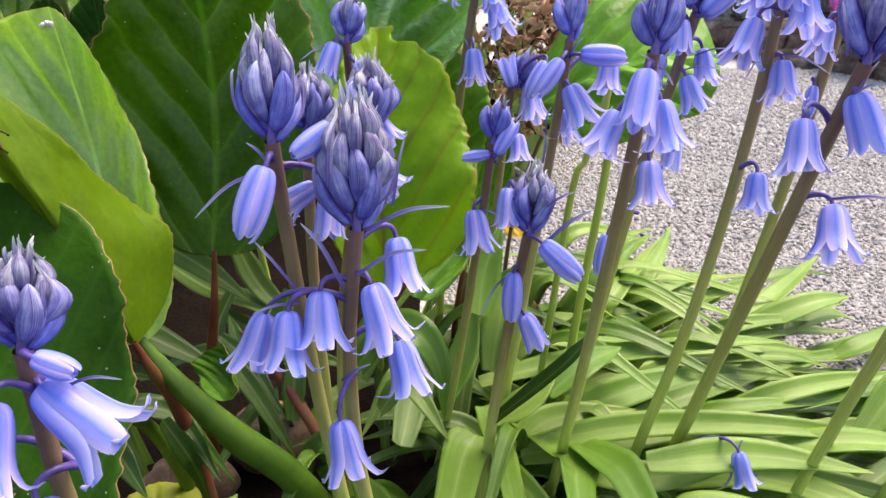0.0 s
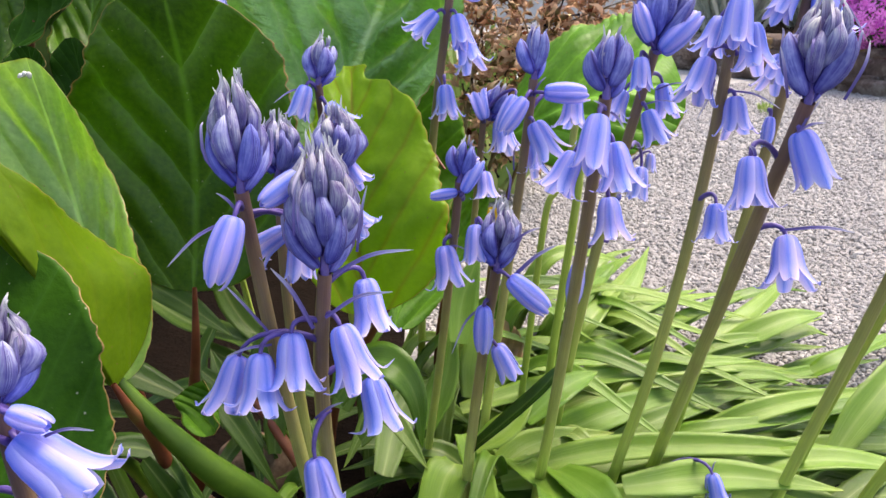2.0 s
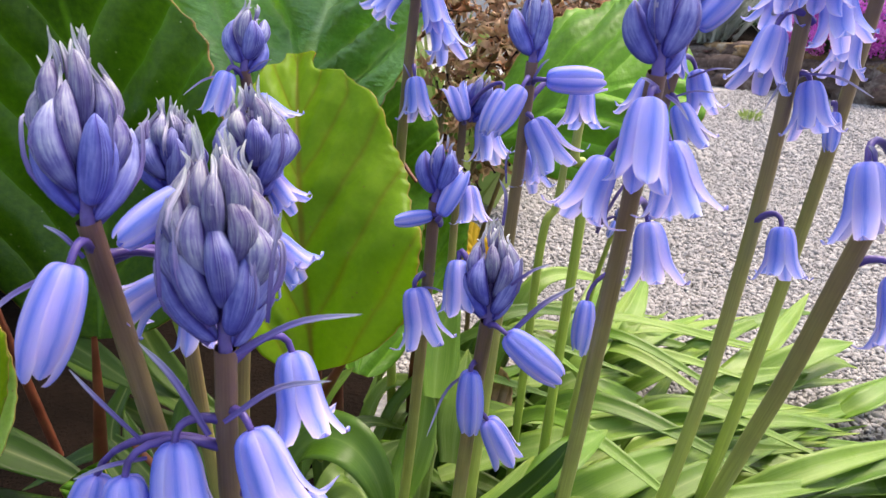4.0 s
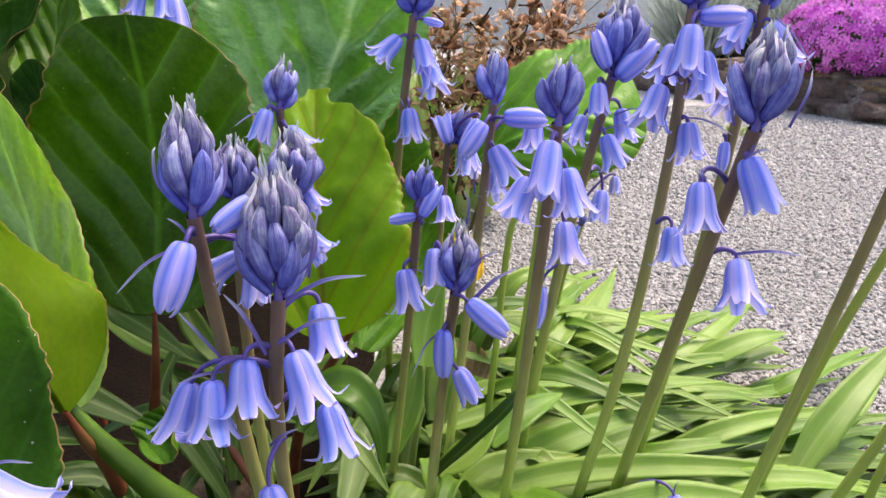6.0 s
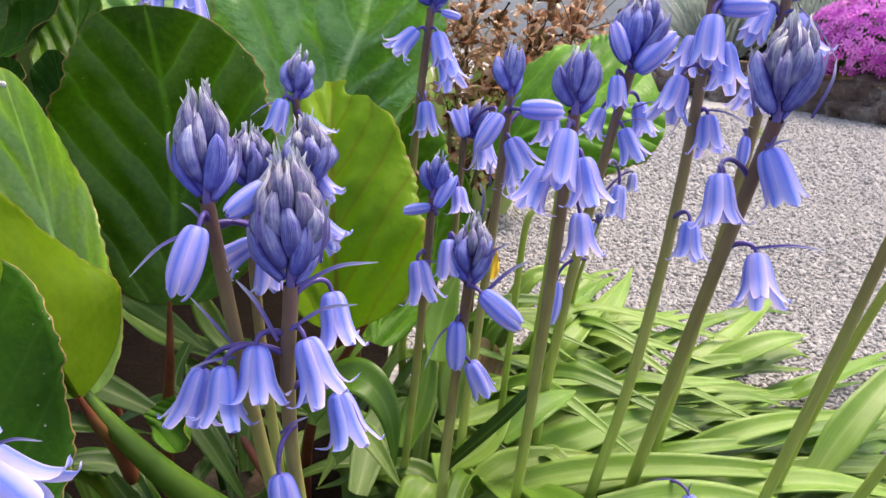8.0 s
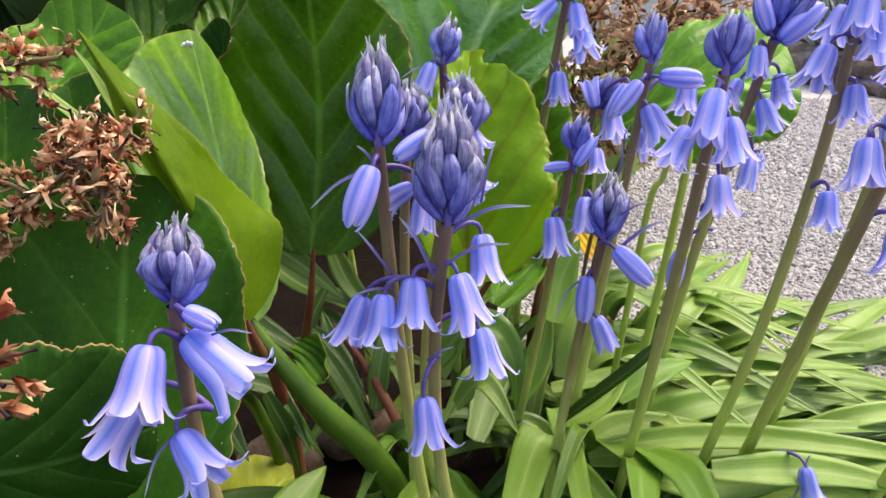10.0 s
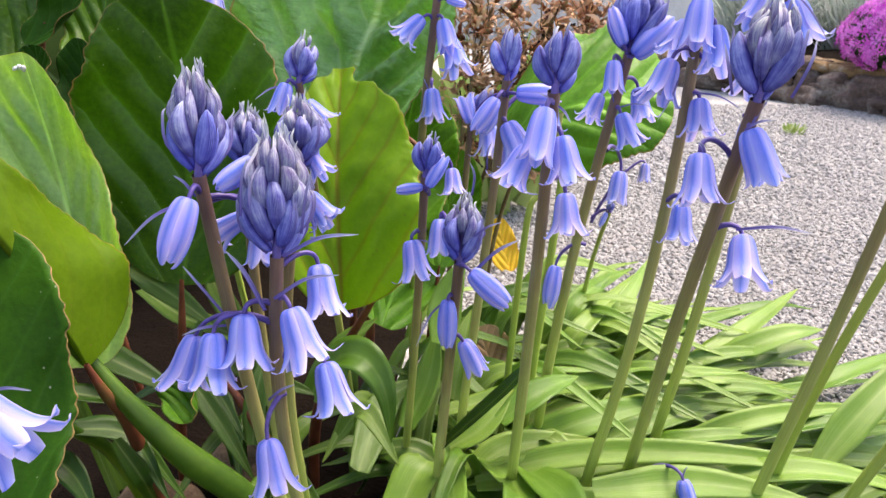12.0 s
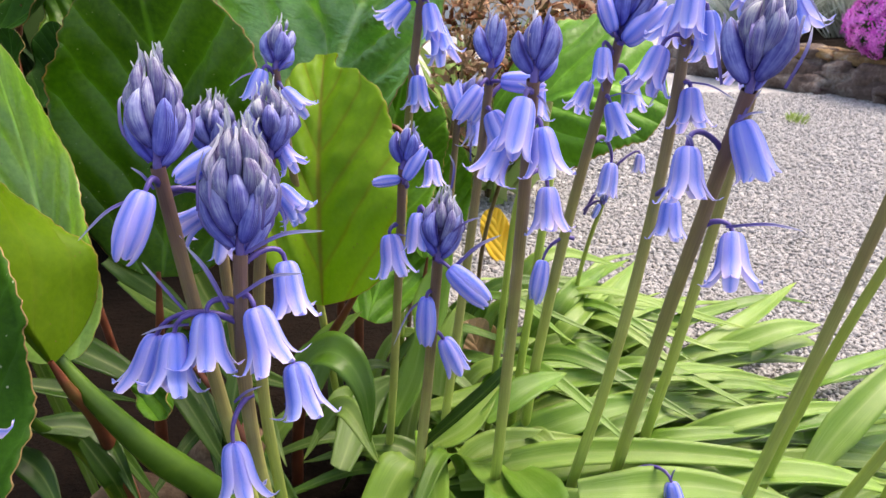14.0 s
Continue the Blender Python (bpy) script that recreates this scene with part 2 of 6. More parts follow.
    edge = n.ramp(n.math("ADD", rim, n.math("MULTIPLY", n.math("SUBTRACT", fine, 0.5), 0.02)), [(0.990 if kind in ("curl", "deep") else 0.984, (0, 0, 0)), (0.997, (1, 1, 1))])
    col = n.mix(n.math("MULTIPLY", edge, n.ramp(patch, [(0.35, (0.5, 0.5, 0.5)), (0.6, (1.0, 1.0, 1.0))])), col, (0.42, 0.25, 0.11))
    dots = n.tree.nodes.new("ShaderNodeTexVoronoi")
    dots.inputs["Scale"].default_value = 430.0
    n.tree.links.new(n.geo(), dots.inputs["Vector"])
    pick = n.add("ShaderNodeRGBToBW", Color=dots.outputs["Color"]).outputs[0]
    size = n.ramp(pick, [(0.70, (0.0, 0.0, 0.0)), (0.85, (0.16, 0.16, 0.16))])
    speck = n.math("LESS_THAN", dots.outputs["Distance"], size)
    col = n.mix(n.math("MULTIPLY", speck, 0.5), col, (0.50, 0.52, 0.38) if kind in ("deep", "curl", "dark") else (0.22, 0.16, 0.07))
    swell = n.math("SINE", n.math("MULTIPLY", n.math("ADD", tooth, 0.02), 3.0))
    height = n.math("ADD", n.math("ADD", n.math("MULTIPLY", veins, -0.35), n.math("MULTIPLY", branch, 0.5 if kind == "light" else 0.2)), n.math("ADD", n.math("MULTIPLY", swell, {"gold": 0.15, "fresh": 0.30, "deep": 0.3, "curl": 0.3}.get(kind, 0.7)), n.math("ADD", n.math("MULTIPLY", cloth, 0.45), n.math("MULTIPLY", fine, 0.12))))
    glow = n.mix(1.0, col, (2.3, 2.05, 0.5), "MULTIPLY")
    return n.surface(col, 0.33 if kind in ("light", "fresh") else 0.52 if kind in ("deep", "curl") else 0.40, n.bump(height, 0.9 if kind in ("light", "dark", "mid", "fresh") else 0.6, 0.0042 if kind == "light" else 0.0018), lucid, glow, {"light": 0.9, "fresh": 0.8, "dark": 0.35, "deep": 0.12, "curl": 0.10}.get(kind, 0.2))


def petiole_material(kind):
    n = Nodes("leaf_stalk_" + kind)
    f = n.noise(60.0, 4.0, 0.6)
    if kind == "olive":
        col = n.ramp(f, [(0.3, (0.10, 0.06, 0.03)), (0.55, (0.20, 0.14, 0.06)), (0.75, (0.30, 0.23, 0.11))])
    elif kind == "red":
        col = n.ramp(f, [(0.3, (0.11, 0.03, 0.015)), (0.55, (0.20, 0.06, 0.03)), (0.75, (0.16, 0.10, 0.03))])
    else:
        col = n.ramp(f, [(0.3, (0.034, 0.090, 0.007)), (0.6, (0.070, 0.150, 0.012)), (0.8, (0.115, 0.205, 0.028))])
    return n.surface(col, 0.4, n.bump(f, 0.2, 0.001), 0.1, col, 0.4)


def dry_material(name, sunlit):
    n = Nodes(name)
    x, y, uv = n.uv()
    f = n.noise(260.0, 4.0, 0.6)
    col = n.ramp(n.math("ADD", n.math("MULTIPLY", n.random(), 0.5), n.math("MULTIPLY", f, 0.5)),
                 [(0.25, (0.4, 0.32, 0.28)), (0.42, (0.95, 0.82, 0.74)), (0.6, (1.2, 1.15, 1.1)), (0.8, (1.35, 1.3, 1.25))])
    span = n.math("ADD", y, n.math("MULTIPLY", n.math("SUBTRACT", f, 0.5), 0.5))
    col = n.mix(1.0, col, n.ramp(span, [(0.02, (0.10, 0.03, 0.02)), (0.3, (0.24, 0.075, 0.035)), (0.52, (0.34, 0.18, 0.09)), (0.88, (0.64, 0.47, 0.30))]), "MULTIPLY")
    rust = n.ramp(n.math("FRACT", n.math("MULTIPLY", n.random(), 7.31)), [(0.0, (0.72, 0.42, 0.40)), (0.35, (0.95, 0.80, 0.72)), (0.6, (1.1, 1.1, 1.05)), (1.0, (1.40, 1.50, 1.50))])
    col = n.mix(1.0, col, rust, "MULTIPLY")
    # Pale tan mixed in: sunlight on the background heads, painted as colour.
    col = n.mix(sunlit, col, (0.68, 0.46, 0.31))
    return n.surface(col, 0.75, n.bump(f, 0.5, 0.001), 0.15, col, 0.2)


def dry_dark_material():
    n = Nodes("dry_bloom_dark")
    x, y, uv = n.uv()
    f = n.noise(300.0, 3.0, 0.6)
    run = n.math("ADD", y, n.math("MULTIPLY", n.math("SUBTRACT", f, 0.5), 0.3))
    col = n.ramp(run, [(0.0, (0.14, 0.05, 0.03)), (0.3, (0.17, 0.12, 0.045)), (0.55, (0.12, 0.05, 0.03)), (0.8, (0.03, 0.012, 0.012)), (1.0, (0.008, 0.006, 0.008))])
    return n.surface(col, 0.7, n.bump(f, 0.4, 0.001), 0.0, None, 0.2)


def pebble_material():
    n = Nodes("pebble_stone")
    f = n.noise(350.0, 3.0, 0.6)
    v = n.math("ADD", n.math("MULTIPLY", n.island(), 0.8), n.math("MULTIPLY", f, 0.2))
    col = n.ramp(v, [(0.05, (0.265, 0.252, 0.245)), (0.3, (0.305, 0.292, 0.284)), (0.5, (0.33, 0.317, 0.309)), (0.72, (0.355, 0.342, 0.334)), (0.95, (0.41, 0.40, 0.39))])
    return n.surface(col, 0.8, n.bump(f, 0.4, 0.0008), 0.0, None, 0.3)


def gravel_ground_material():
    n = Nodes("gravel_bed")
    cells = n.tree.nodes.new("ShaderNodeTexVoronoi")
    cells.inputs["Scale"].default_value = 130.0
    n.tree.links.new(n.geo(), cells.inputs["Vector"])
    grey = n.add("ShaderNodeRGBToBW", Color=cells.outputs["Color"]).outputs[0]
    big = n.noise(4.0, 4.0, 0.6)
    col = n.ramp(n.math("ADD", n.math("MULTIPLY", grey, 0.8), n.math("MULTIPLY", big, 0.25)), [(0.15, (0.30, 0.289, 0.282)), (0.5, (0.375, 0.364, 0.355)), (0.85, (0.46, 0.45, 0.44))])
    return n.surface(col, 0.9, n.bump(cells.outputs["Distance"], 0.8, 0.004), 0.0, None, 0.2)


def soil_material():
    n = Nodes("garden_soil")
    a, b = n.noise(35.0, 6.0, 0.65), n.noise(300.0, 4.0, 0.6)
    # Near-black browns: the shade beneath the plants is put into the soil colour.
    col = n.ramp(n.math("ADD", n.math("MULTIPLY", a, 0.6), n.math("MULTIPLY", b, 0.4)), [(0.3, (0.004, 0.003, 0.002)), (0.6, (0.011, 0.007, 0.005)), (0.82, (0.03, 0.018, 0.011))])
    return n.surface(col, 0.95, n.bump(n.math("ADD", a, n.math("MULTIPLY", b, 0.4)), 0.9, 0.006), 0.0, None, 0.05)


def stone_material(name, low, mid_, high, scale):
    n = Nodes(name)
    a, b = n.noise(scale, 6.0, 0.6), n.noise(scale * 9, 4.0, 0.6)
    col = n.ramp(n.math("ADD", n.math("MULTIPLY", a, 0.65), n.math("MULTIPLY", b, 0.35)), [(0.33, low), (0.5, mid_), (0.68, high)])
    tint = n.ramp(n.random(), [(0.0, (0.7, 0.68, 0.66)), (1.0, (1.2, 1.2, 1.2))])
    return n.surface(n.mix(1.0, col, tint, "MULTIPLY"), 0.85, n.bump(n.math("ADD", a, n.math("MULTIPLY", b, 0.5)), 0.8, 0.05 / scale), 0.0, None, 0.25)


def tuft_material(name, low, high, rough=0.6, lucid=0.2):
    n = Nodes(name)
    col = n.ramp(n.math("ADD", n.math("MULTIPLY", n.island(), 0.7), n.math("MULTIPLY", n.noise(60.0), 0.3)), [(0.2, low), (0.8, high)])
    return n.surface(col, rough, None, lucid, col, 0.3)


STEM_BARE = stem_material("bare_stem_skin", True)
PETAL, STEM, BRACT, PEDICEL, PALE_BRACT = petal_material(), stem_material("flower_stem_skin", False), bract_material(), pedicel_material(), pale_bract_material()
BUD = [bud_material(k / 4) for k in range(5)]
STRAP = [strap_material(k / 5) for k in range(6)]
LEAF = {k: bergenia_material(k) for k in ("dark", "mid", "light", "fresh", "gold", "lime", "yellow", "orange", "curl", "under", "deep", "tan")}
STALK = {k: petiole_material(k) for k in ("green", "red", "olive")}
DRY, DRY_SUNLIT, DRY_DARK = dry_material("dry_bloom", 0.0), dry_material("dry_bloom_sunlit", 0.62), dry_dark_material()
PEBBLE, GRAVEL, SOIL = pebble_material(), gravel_ground_material(), soil_material()
TAN_STONE = stone_material("tan_stone", (0.07, 0.042, 0.026), (0.15, 0.095, 0.058), (0.27, 0.19, 0.125), 60.0)
GREY_STONE = stone_material("grey_stone", (0.22, 0.22, 0.23), (0.40, 0.40, 0.41), (0.62, 0.61, 0.60), 40.0)
WALL_STONE = stone_material("edging_stone", (0.045, 0.028, 0.022), (0.12, 0.085, 0.07), (0.30, 0.27, 0.24), 14.0)
LICHEN = stone_material("lichen_crust", (0.09, 0.06, 0.03), (0.22, 0.14, 0.06), (0.36, 0.34, 0.29), 30.0)
PINK = tuft_material("phlox_pink", (0.55, 0.06, 0.50), (0.85, 0.30, 0.80), 0.6, 0.3)
DEEP_GREEN = tuft_material("cushion_green", (0.02, 0.05, 0.015), (0.06, 0.13, 0.03))
SILVER = tuft_material("silver_foliage", (0.28, 0.34, 0.28), (0.50, 0.55, 0.50))
PALE_WALL = stone_material("pale_plaster", (0.55, 0.55, 0.54), (0.68, 0.68, 0.66), (0.78, 0.77, 0.75), 3.0)
LIME = tuft_material("lime_foliage", (0.20, 0.32, 0.06), (0.42, 0.52, 0.18))
HEDGE = tuft_material("hedge_green", (0.03, 0.07, 0.02), (0.09, 0.17, 0.05))


# ---- mesh helpers ----
def mesh(name, verts, faces, material, uv=None, smooth=True):
    me = bpy.data.meshes.new(name)
    me.from_pydata([tuple(v) for v in verts], [], faces)
    if uv is not None:
        layer = me.uv_layers.new(name="UVMap")
        idx = np.empty(len(me.loops), dtype=np.int32)
        me.loops.foreach_get("vertex_index", idx)
        layer.data.foreach_set("uv", np.asarray(uv, dtype=np.float32)[idx].ravel())
    if smooth:
        me.polygons.foreach_set("use_smooth", np.ones(len(me.polygons), dtype=bool))
    me.materials.append(material)
    me.update()
    return me


def thing(name, base, label, category, group="", kind=""):
    ob = new(name)
    ob.empty_display_size = 0.01
    ob.location = base
    return tagged(ob, label, category, group, kind)


def part(name, me, parent, m=None, label=""):
    """A mesh in world coordinates (or placed by m) under a thing or a part."""
    ob = new(name, me)
    ob.parent = parent
    if parent is not None and parent.data is None:
        ob.matrix_parent_inverse = Matrix.Translation(-Vector(parent.location))
    elif parent is not None:
        ob.matrix_parent_inverse = (parent.matrix_basis if parent.parent is None else parent.matrix_basis).inverted()
    if m is not None:
        ob.matrix_basis = m
    return tagged(ob, label)


def grid_mesh(name, rows, material, uvs, smooth=True, closed=False):
    """rows: list of equally long lists of points."""
    nr, nc = len(rows), len(rows[0])
    verts = [p for row in rows for p in row]
    faces = []
    for i in range(nr - 1):
        for j in range(nc if closed else nc - 1):
            k = (j + 1) % nc
            faces.append((i * nc + j, i * nc + k, (i + 1) * nc + k, (i + 1) * nc + j))
    return mesh(name, verts, faces, material, uvs, smooth)


def spline(points, count):
    """Points of a smooth line through the given ones (Catmull-Rom)."""
    ps = [Vector(p) for p in points]
    ps = [ps[0] * 2 - ps[1]] + ps + [ps[-1] * 2 - ps[-2]]
    out, spans = [], len(ps) - 3
    for i in range(count):
        t = i / (count - 1) * spans
        k = min(int(t), spans - 1)
        u = t - k
        a, b, c, d = ps[k:k + 4]
        out.append(0.5 * ((2 * b) + (c - a) * u + (2 * a - 5 * b + 4 * c - d) * u * u + (3 * b - a - 3 * c + d) * u ** 3))
    return out


def tube_mesh(name, path, radii, sides, material, squash=1.0, ridges=0.0):
    rows, uvs, n = [], [], len(path)
    side = None
    for i, p in enumerate(path):
        tan = (path[min(i + 1, n - 1)] - path[max(i - 1, 0)]).normalized()
        if side is None:
            side = tan.orthogonal().normalized()
        side = (side - tan * side.dot(tan)).normalized()
        up = tan.cross(side)
        row = []
        for j in range(sides):
            a = 2 * math.pi * j / sides
            r = radii[i] * (1 + ridges * math.cos(a * 3))
            row.append(p + side * math.cos(a) * r + up * math.sin(a) * r * squash)
            uvs.append((j / sides, i / (n - 1)))
        rows.append(row)
    me = grid_mesh(name, rows, material, uvs, True, True)
    return me


# ---- bluebells ----
def petal_mesh(name, profile, widths):
    """One tepal: profile of (radius, height) from the neck to the tip, half widths across."""
    cols = 9
    rows, uvs = [], []
    for i, ((r, z), w) in enumerate(zip(profile, widths)):
        row = []
        for j in range(cols):
            v = j / (cols - 1) * 2 - 1
            ang = v * w / max(r, 0.05)
            keel = 0.020 * (1 - abs(v)) ** 1.3 - 0.010 * abs(v) ** 4 + 0.010 * math.sin(i * 0.55 + 2 * v) * abs(v) ** 2 * (i / len(profile)) ** 2
            rr = r + keel
            row.append((rr * math.cos(ang), rr * math.sin(ang), z))
            uvs.append((j / (cols - 1), i / (len(profile) - 1)))
        rows.append(row)
    return grid_mesh(name, rows, PETAL, uvs)


def smooth_profile(points, count):
    return [(p.x, p.y) for p in spline([(a, b, 0) for a, b in points], count)]


WIDE = [0.03, 0.08, 0.108, 0.125, 0.136, 0.145, 0.152, 0.156, 0.156, 0.150, 0.136, 0.110, 0.070, 0.008]
SHUT = [0.03, 0.08, 0.11, 0.128, 0.14, 0.146, 0.148, 0.145, 0.136, 0.124, 0.108, 0.088, 0.06, 0.02]
PETALS = {
    "o": [petal_mesh("petal", smooth_profile([(0.03, 0), (0.12, -0.015), (0.185, -0.10), (0.228, -0.29), (0.25, -0.50), (0.285, -0.67), (0.36, -0.82), (0.46, lip - 0.015), (end, lip + 0.05)], 14), WIDE)
          for end, lip in ((0.57, -0.91), (0.55, -0.87), (0.52, -0.97), (0.48, -0.95), (0.60, -0.84))],
    "h": [petal_mesh("petal", smooth_profile([(0.03, 0), (0.12, -0.015), (0.19, -0.11), (0.235, -0.34), (0.252, -0.58), (0.268, -0.79), (0.30, -0.93), (end, lip)], 14), WIDE)
          for end, lip in ((0.34, -1.0), (0.38, -0.98), (0.31, -1.02))],
    "c": [petal_mesh("petal", smooth_profile([(0.03, 0), (0.12, -0.02), (0.185, -0.13), (0.225, -0.36), (0.232, -0.6), (0.205, -0.8), (0.155, -0.94), (end, -1.0)], 14), SHUT)
          for end in (0.10, 0.14)],
}


def bud_mesh(name, material, fat, bulge=0.0, sway=0.0):
    """A pointed bud of three overlapping tepals, bowed outwards to +x."""
    rows, uvs = [], []
    prof = smooth_profile([(0.03, 0), (0.12, 0.05), (0.20, 0.20), (0.238, 0.42), (0.222, 0.64), (0.15, 0.84), (0.07, 0.95), (0.010, 1.0)], 13)
    for i, (r, z) in enumerate(prof):
        rows.append([])
        for j in range(16):
            a = 2 * math.pi * j / 16
            lap = ((j / 16 * 3 + z * 0.22) % 1.0 - 0.5) * 2
            rr = r * fat * (1.02 + 0.05 * math.cos(3 * a) - 0.07 * max(0.0, abs(lap) - 0.6))
            rows[-1].append((rr * math.cos(a) + bulge * math.sin(math.pi * (0.03 + z * 0.77)), rr * math.sin(a) + sway * z * z, z))
            uvs.append((j / 16, i / 12))
    return grid_mesh(name, rows, material, uvs, True, True)


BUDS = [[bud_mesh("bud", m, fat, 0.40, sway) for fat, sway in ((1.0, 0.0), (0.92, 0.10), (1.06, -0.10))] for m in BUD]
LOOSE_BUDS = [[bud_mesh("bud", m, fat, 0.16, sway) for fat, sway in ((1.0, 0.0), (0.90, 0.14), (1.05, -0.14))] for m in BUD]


def aim(origin, direction, length, spin=0.0, down=False):
    """A matrix that puts local +z (or -z) along the direction, scaled to the length."""
    q = direction.to_track_quat("-Z" if down else "Z", "Y")
    return Matrix.LocRotScale(origin, q @ Euler((0, 0, spin)).to_quaternion(), (length,) * 3)


def bezier(a, b, c, d, count):
    return [a * (1 - t) ** 3 + b * 3 * t * (1 - t) ** 2 + c * 3 * t * t * (1 - t) + d * t ** 3 for t in [k / (count - 1) for k in range(count)]]


def flower(plant, rng, at, neck, mouth, kind):
    at, neck, mouth = Vector(at), Vector(neck), Vector(mouth)
    axis = mouth - neck
    size, way = axis.length * (0.92 if kind in "oh" else 0.96), axis.normalized()
    d = max((neck - at).length, 0.004)
    out = (neck - at).normalized()
    path = bezier(at, at + out * d * 0.35 + Vector((0, 0, d * 0.35)), neck - way * min(d * 0.5, 0.007), neck, 9)
    stalk = part("pedicel", tube_mesh("pedicel", path, [0.0010 - 0.0004 * k / 8 for k in range(9)], 6, PEDICEL), plant)
    spin = rng.uniform(0, 6.28)
    slim = {"b": 0.80, "B": 0.92, "R": 1.18}.get(kind, 1.0)
    shapes = PETALS.get(kind) or PETALS["c"]
    for k in range(6):
        shape = rng.choice(shapes)
        m = aim(neck, way, size / 0.95, spin + k * math.pi / 3 + rng.uniform(-0.06, 0.06), True)
        swell = slim * (1.0 + (0.05 if k % 2 else 0.0) + rng.uniform(-0.03, 0.03))
        m = m @ Matrix.Rotation(rng.uniform(-0.05, 0.03) if kind in "oh" else 0.0, 4, "Y") @ Matrix.Diagonal((swell, swell, rng.uniform(0.92, 1.03), 1))
        part("petal", shape, stalk, m)
    if kind in "oh":
        style = [neck + way * size * s for s in (0.1, 0.5, 0.8)]
        part("pistil", tube_mesh("pistil", style, [0.0011, 0.0008, 0.0006], 6, BRACT), stalk)


def blade(name, points, wide, material, fold=0.5):
    """A narrow pointed bract, folded along its midrib."""
    n = 10
    path = spline(points, n)
    rows, uvs = [], []
    for i, p in enumerate(path):
        s = i / (n - 1)
        tan = (path[min(i + 1, n - 1)] - path[max(i - 1, 0)]).normalized()
        up = Vector((0, -0.8, 0.6)) - tan * Vector((0, -0.8, 0.6)).dot(tan)
        up = up.normalized() if up.length > 0.1 else tan.orthogonal().normalized()
        across = tan.cross(up).normalized()
        w = wide * (0.75 + 0.9 * s) * (1 - s ** 1.7) ** 0.8 + 0.00006
        for v, lift in ((-1.0, fold), (-0.4, 0.12), (0.0, -0.06), (0.4, 0.12), (1.0, fold), (0.5, -0.14), (0.0, -0.30), (-0.5, -0.14)):
            rows.append(p + across * v * w + up * lift * w)
            uvs.append((0.5 + v / 2, s))
    return grid_mesh(name, [rows[k * 8:k * 8 + 8] for k in range(n)], material, uvs, True, True)


def bud_head(plant, rng, base, tip, width, count, tone):
    """Upright buds round the end of a stem, lower ones large and blue, upper ones small and ashen, with slender bracts among them."""
    base, tip = Vector(base), Vector(tip)
    axis = (tip - base) * (1.0 if count <= 9 else 1.03)
    width *= 1.0 if count <= 9 else 1.10
    high, up = axis.length, axis.normalized()
    side = up.orthogonal().normalized()
    part("bud_stalk", tube_mesh("bud_stalk", [base - up * 0.001, base + axis * 0.35, base + axis * 0.7], [0.0012, 0.0010, 0.0005], 7, PEDICEL), plant)
    loose = count <= 9
    total = 7 if loose else 17 if count < 16 else 30
    small = 0.78 if count >= 20 else 0.88 if count >= 16 else 1.0
    for k in range(total):
        e = k / (total - 1)
        s = (0.36 if loose else 0.48 if small == 1.0 else 0.62) * e ** 0.85
        low = not loose and e < 0.22
        turn = k * 2.39996 + rng.uniform(-0.22, 0.22)
        out = (Matrix.Rotation(turn, 3, up) @ side).normalized()
        size = high * ((0.66 - 0.14 * e) if loose else (0.50 - 0.12 * e) * small * (1.12 if low else 1.0)) * rng.uniform(0.90, 1.10)
        thick = width * ((0.185 - 0.055 * e) if loose else (0.165 - 0.072 * e) * small) * rng.uniform(0.88, 1.10)
        stray = 0.10 if loose else 0.08
        way = (up + out * ((0.34 - 0.75 * s) if loose else 0.40 if low else (0.12 - 0.24 * s)) + Vector([rng.uniform(-stray, stray) for _ in range(3)])).normalized()
        x = (out - way * out.dot(way)).normalized()
        y = way.cross(x)
        reach = 0.05 if loose else 0.03 + (0.075 if small == 1.0 else 0.125) * math.sin(math.pi * min(1.0, 0.05 + 0.80 * e))
        start = base + axis * s + out * width * reach
        f = thick / 0.235
        m = Matrix(((x.x * f, y.x * f, way.x * size, start.x), (x.y * f, y.y * f, way.y * size, start.y), (x.z * f, y.z * f, way.z * size, start.z), (0, 0, 0, 1)))
        colour = max(0, min(4, round(4 * tone * (0.15 + 1.7 * e) + rng.uniform(-0.7, 0.7))))
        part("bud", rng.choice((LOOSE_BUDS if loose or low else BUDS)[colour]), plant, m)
        belly = start + way * size * 0.55 + x * f * ((0.16 if loose or low else 0.40) + 0.23)
        peak = start + way * size * (1.0 if e < 0.4 else 1.06) + x * f * (0.08 if loose else 0.22)
        flick = peak + up * high * rng.uniform(0.03, 0.06 + 0.12 * e) + out * width * rng.uniform(-0.05, 0.07) + y * width * rng.uniform(-0.05, 0.05)
        if not loose or k % 2 == 0:
            twist = y * thick * rng.uniform(-0.5, 0.5)
            part("bract", blade("bract", [start + x * f * 0.12, belly + twist, peak + twist * 0.6, flick], width * rng.uniform(0.016, 0.026), PALE_BRACT if e > 0.4 else BRACT), plant)
    for k in range(3 if loose else 9):
        out = (Matrix.Rotation(k * 2.4, 3, up) @ side).normalized()
        a = base + axis * rng.uniform(0.66, 0.80) + out * width * rng.uniform(0.03, 0.14)
        b = a + up * high * 0.13 + out * width * rng.uniform(0.0, 0.05)
        c = b + up * high * rng.uniform(0.04, 0.13) + out * width * rng.uniform(-0.08, 0.08)
        part("bract", blade("bract", [a, b, c], width * rng.uniform(0.020, 0.032), PALE_BRACT), plant)


SEED = [0]


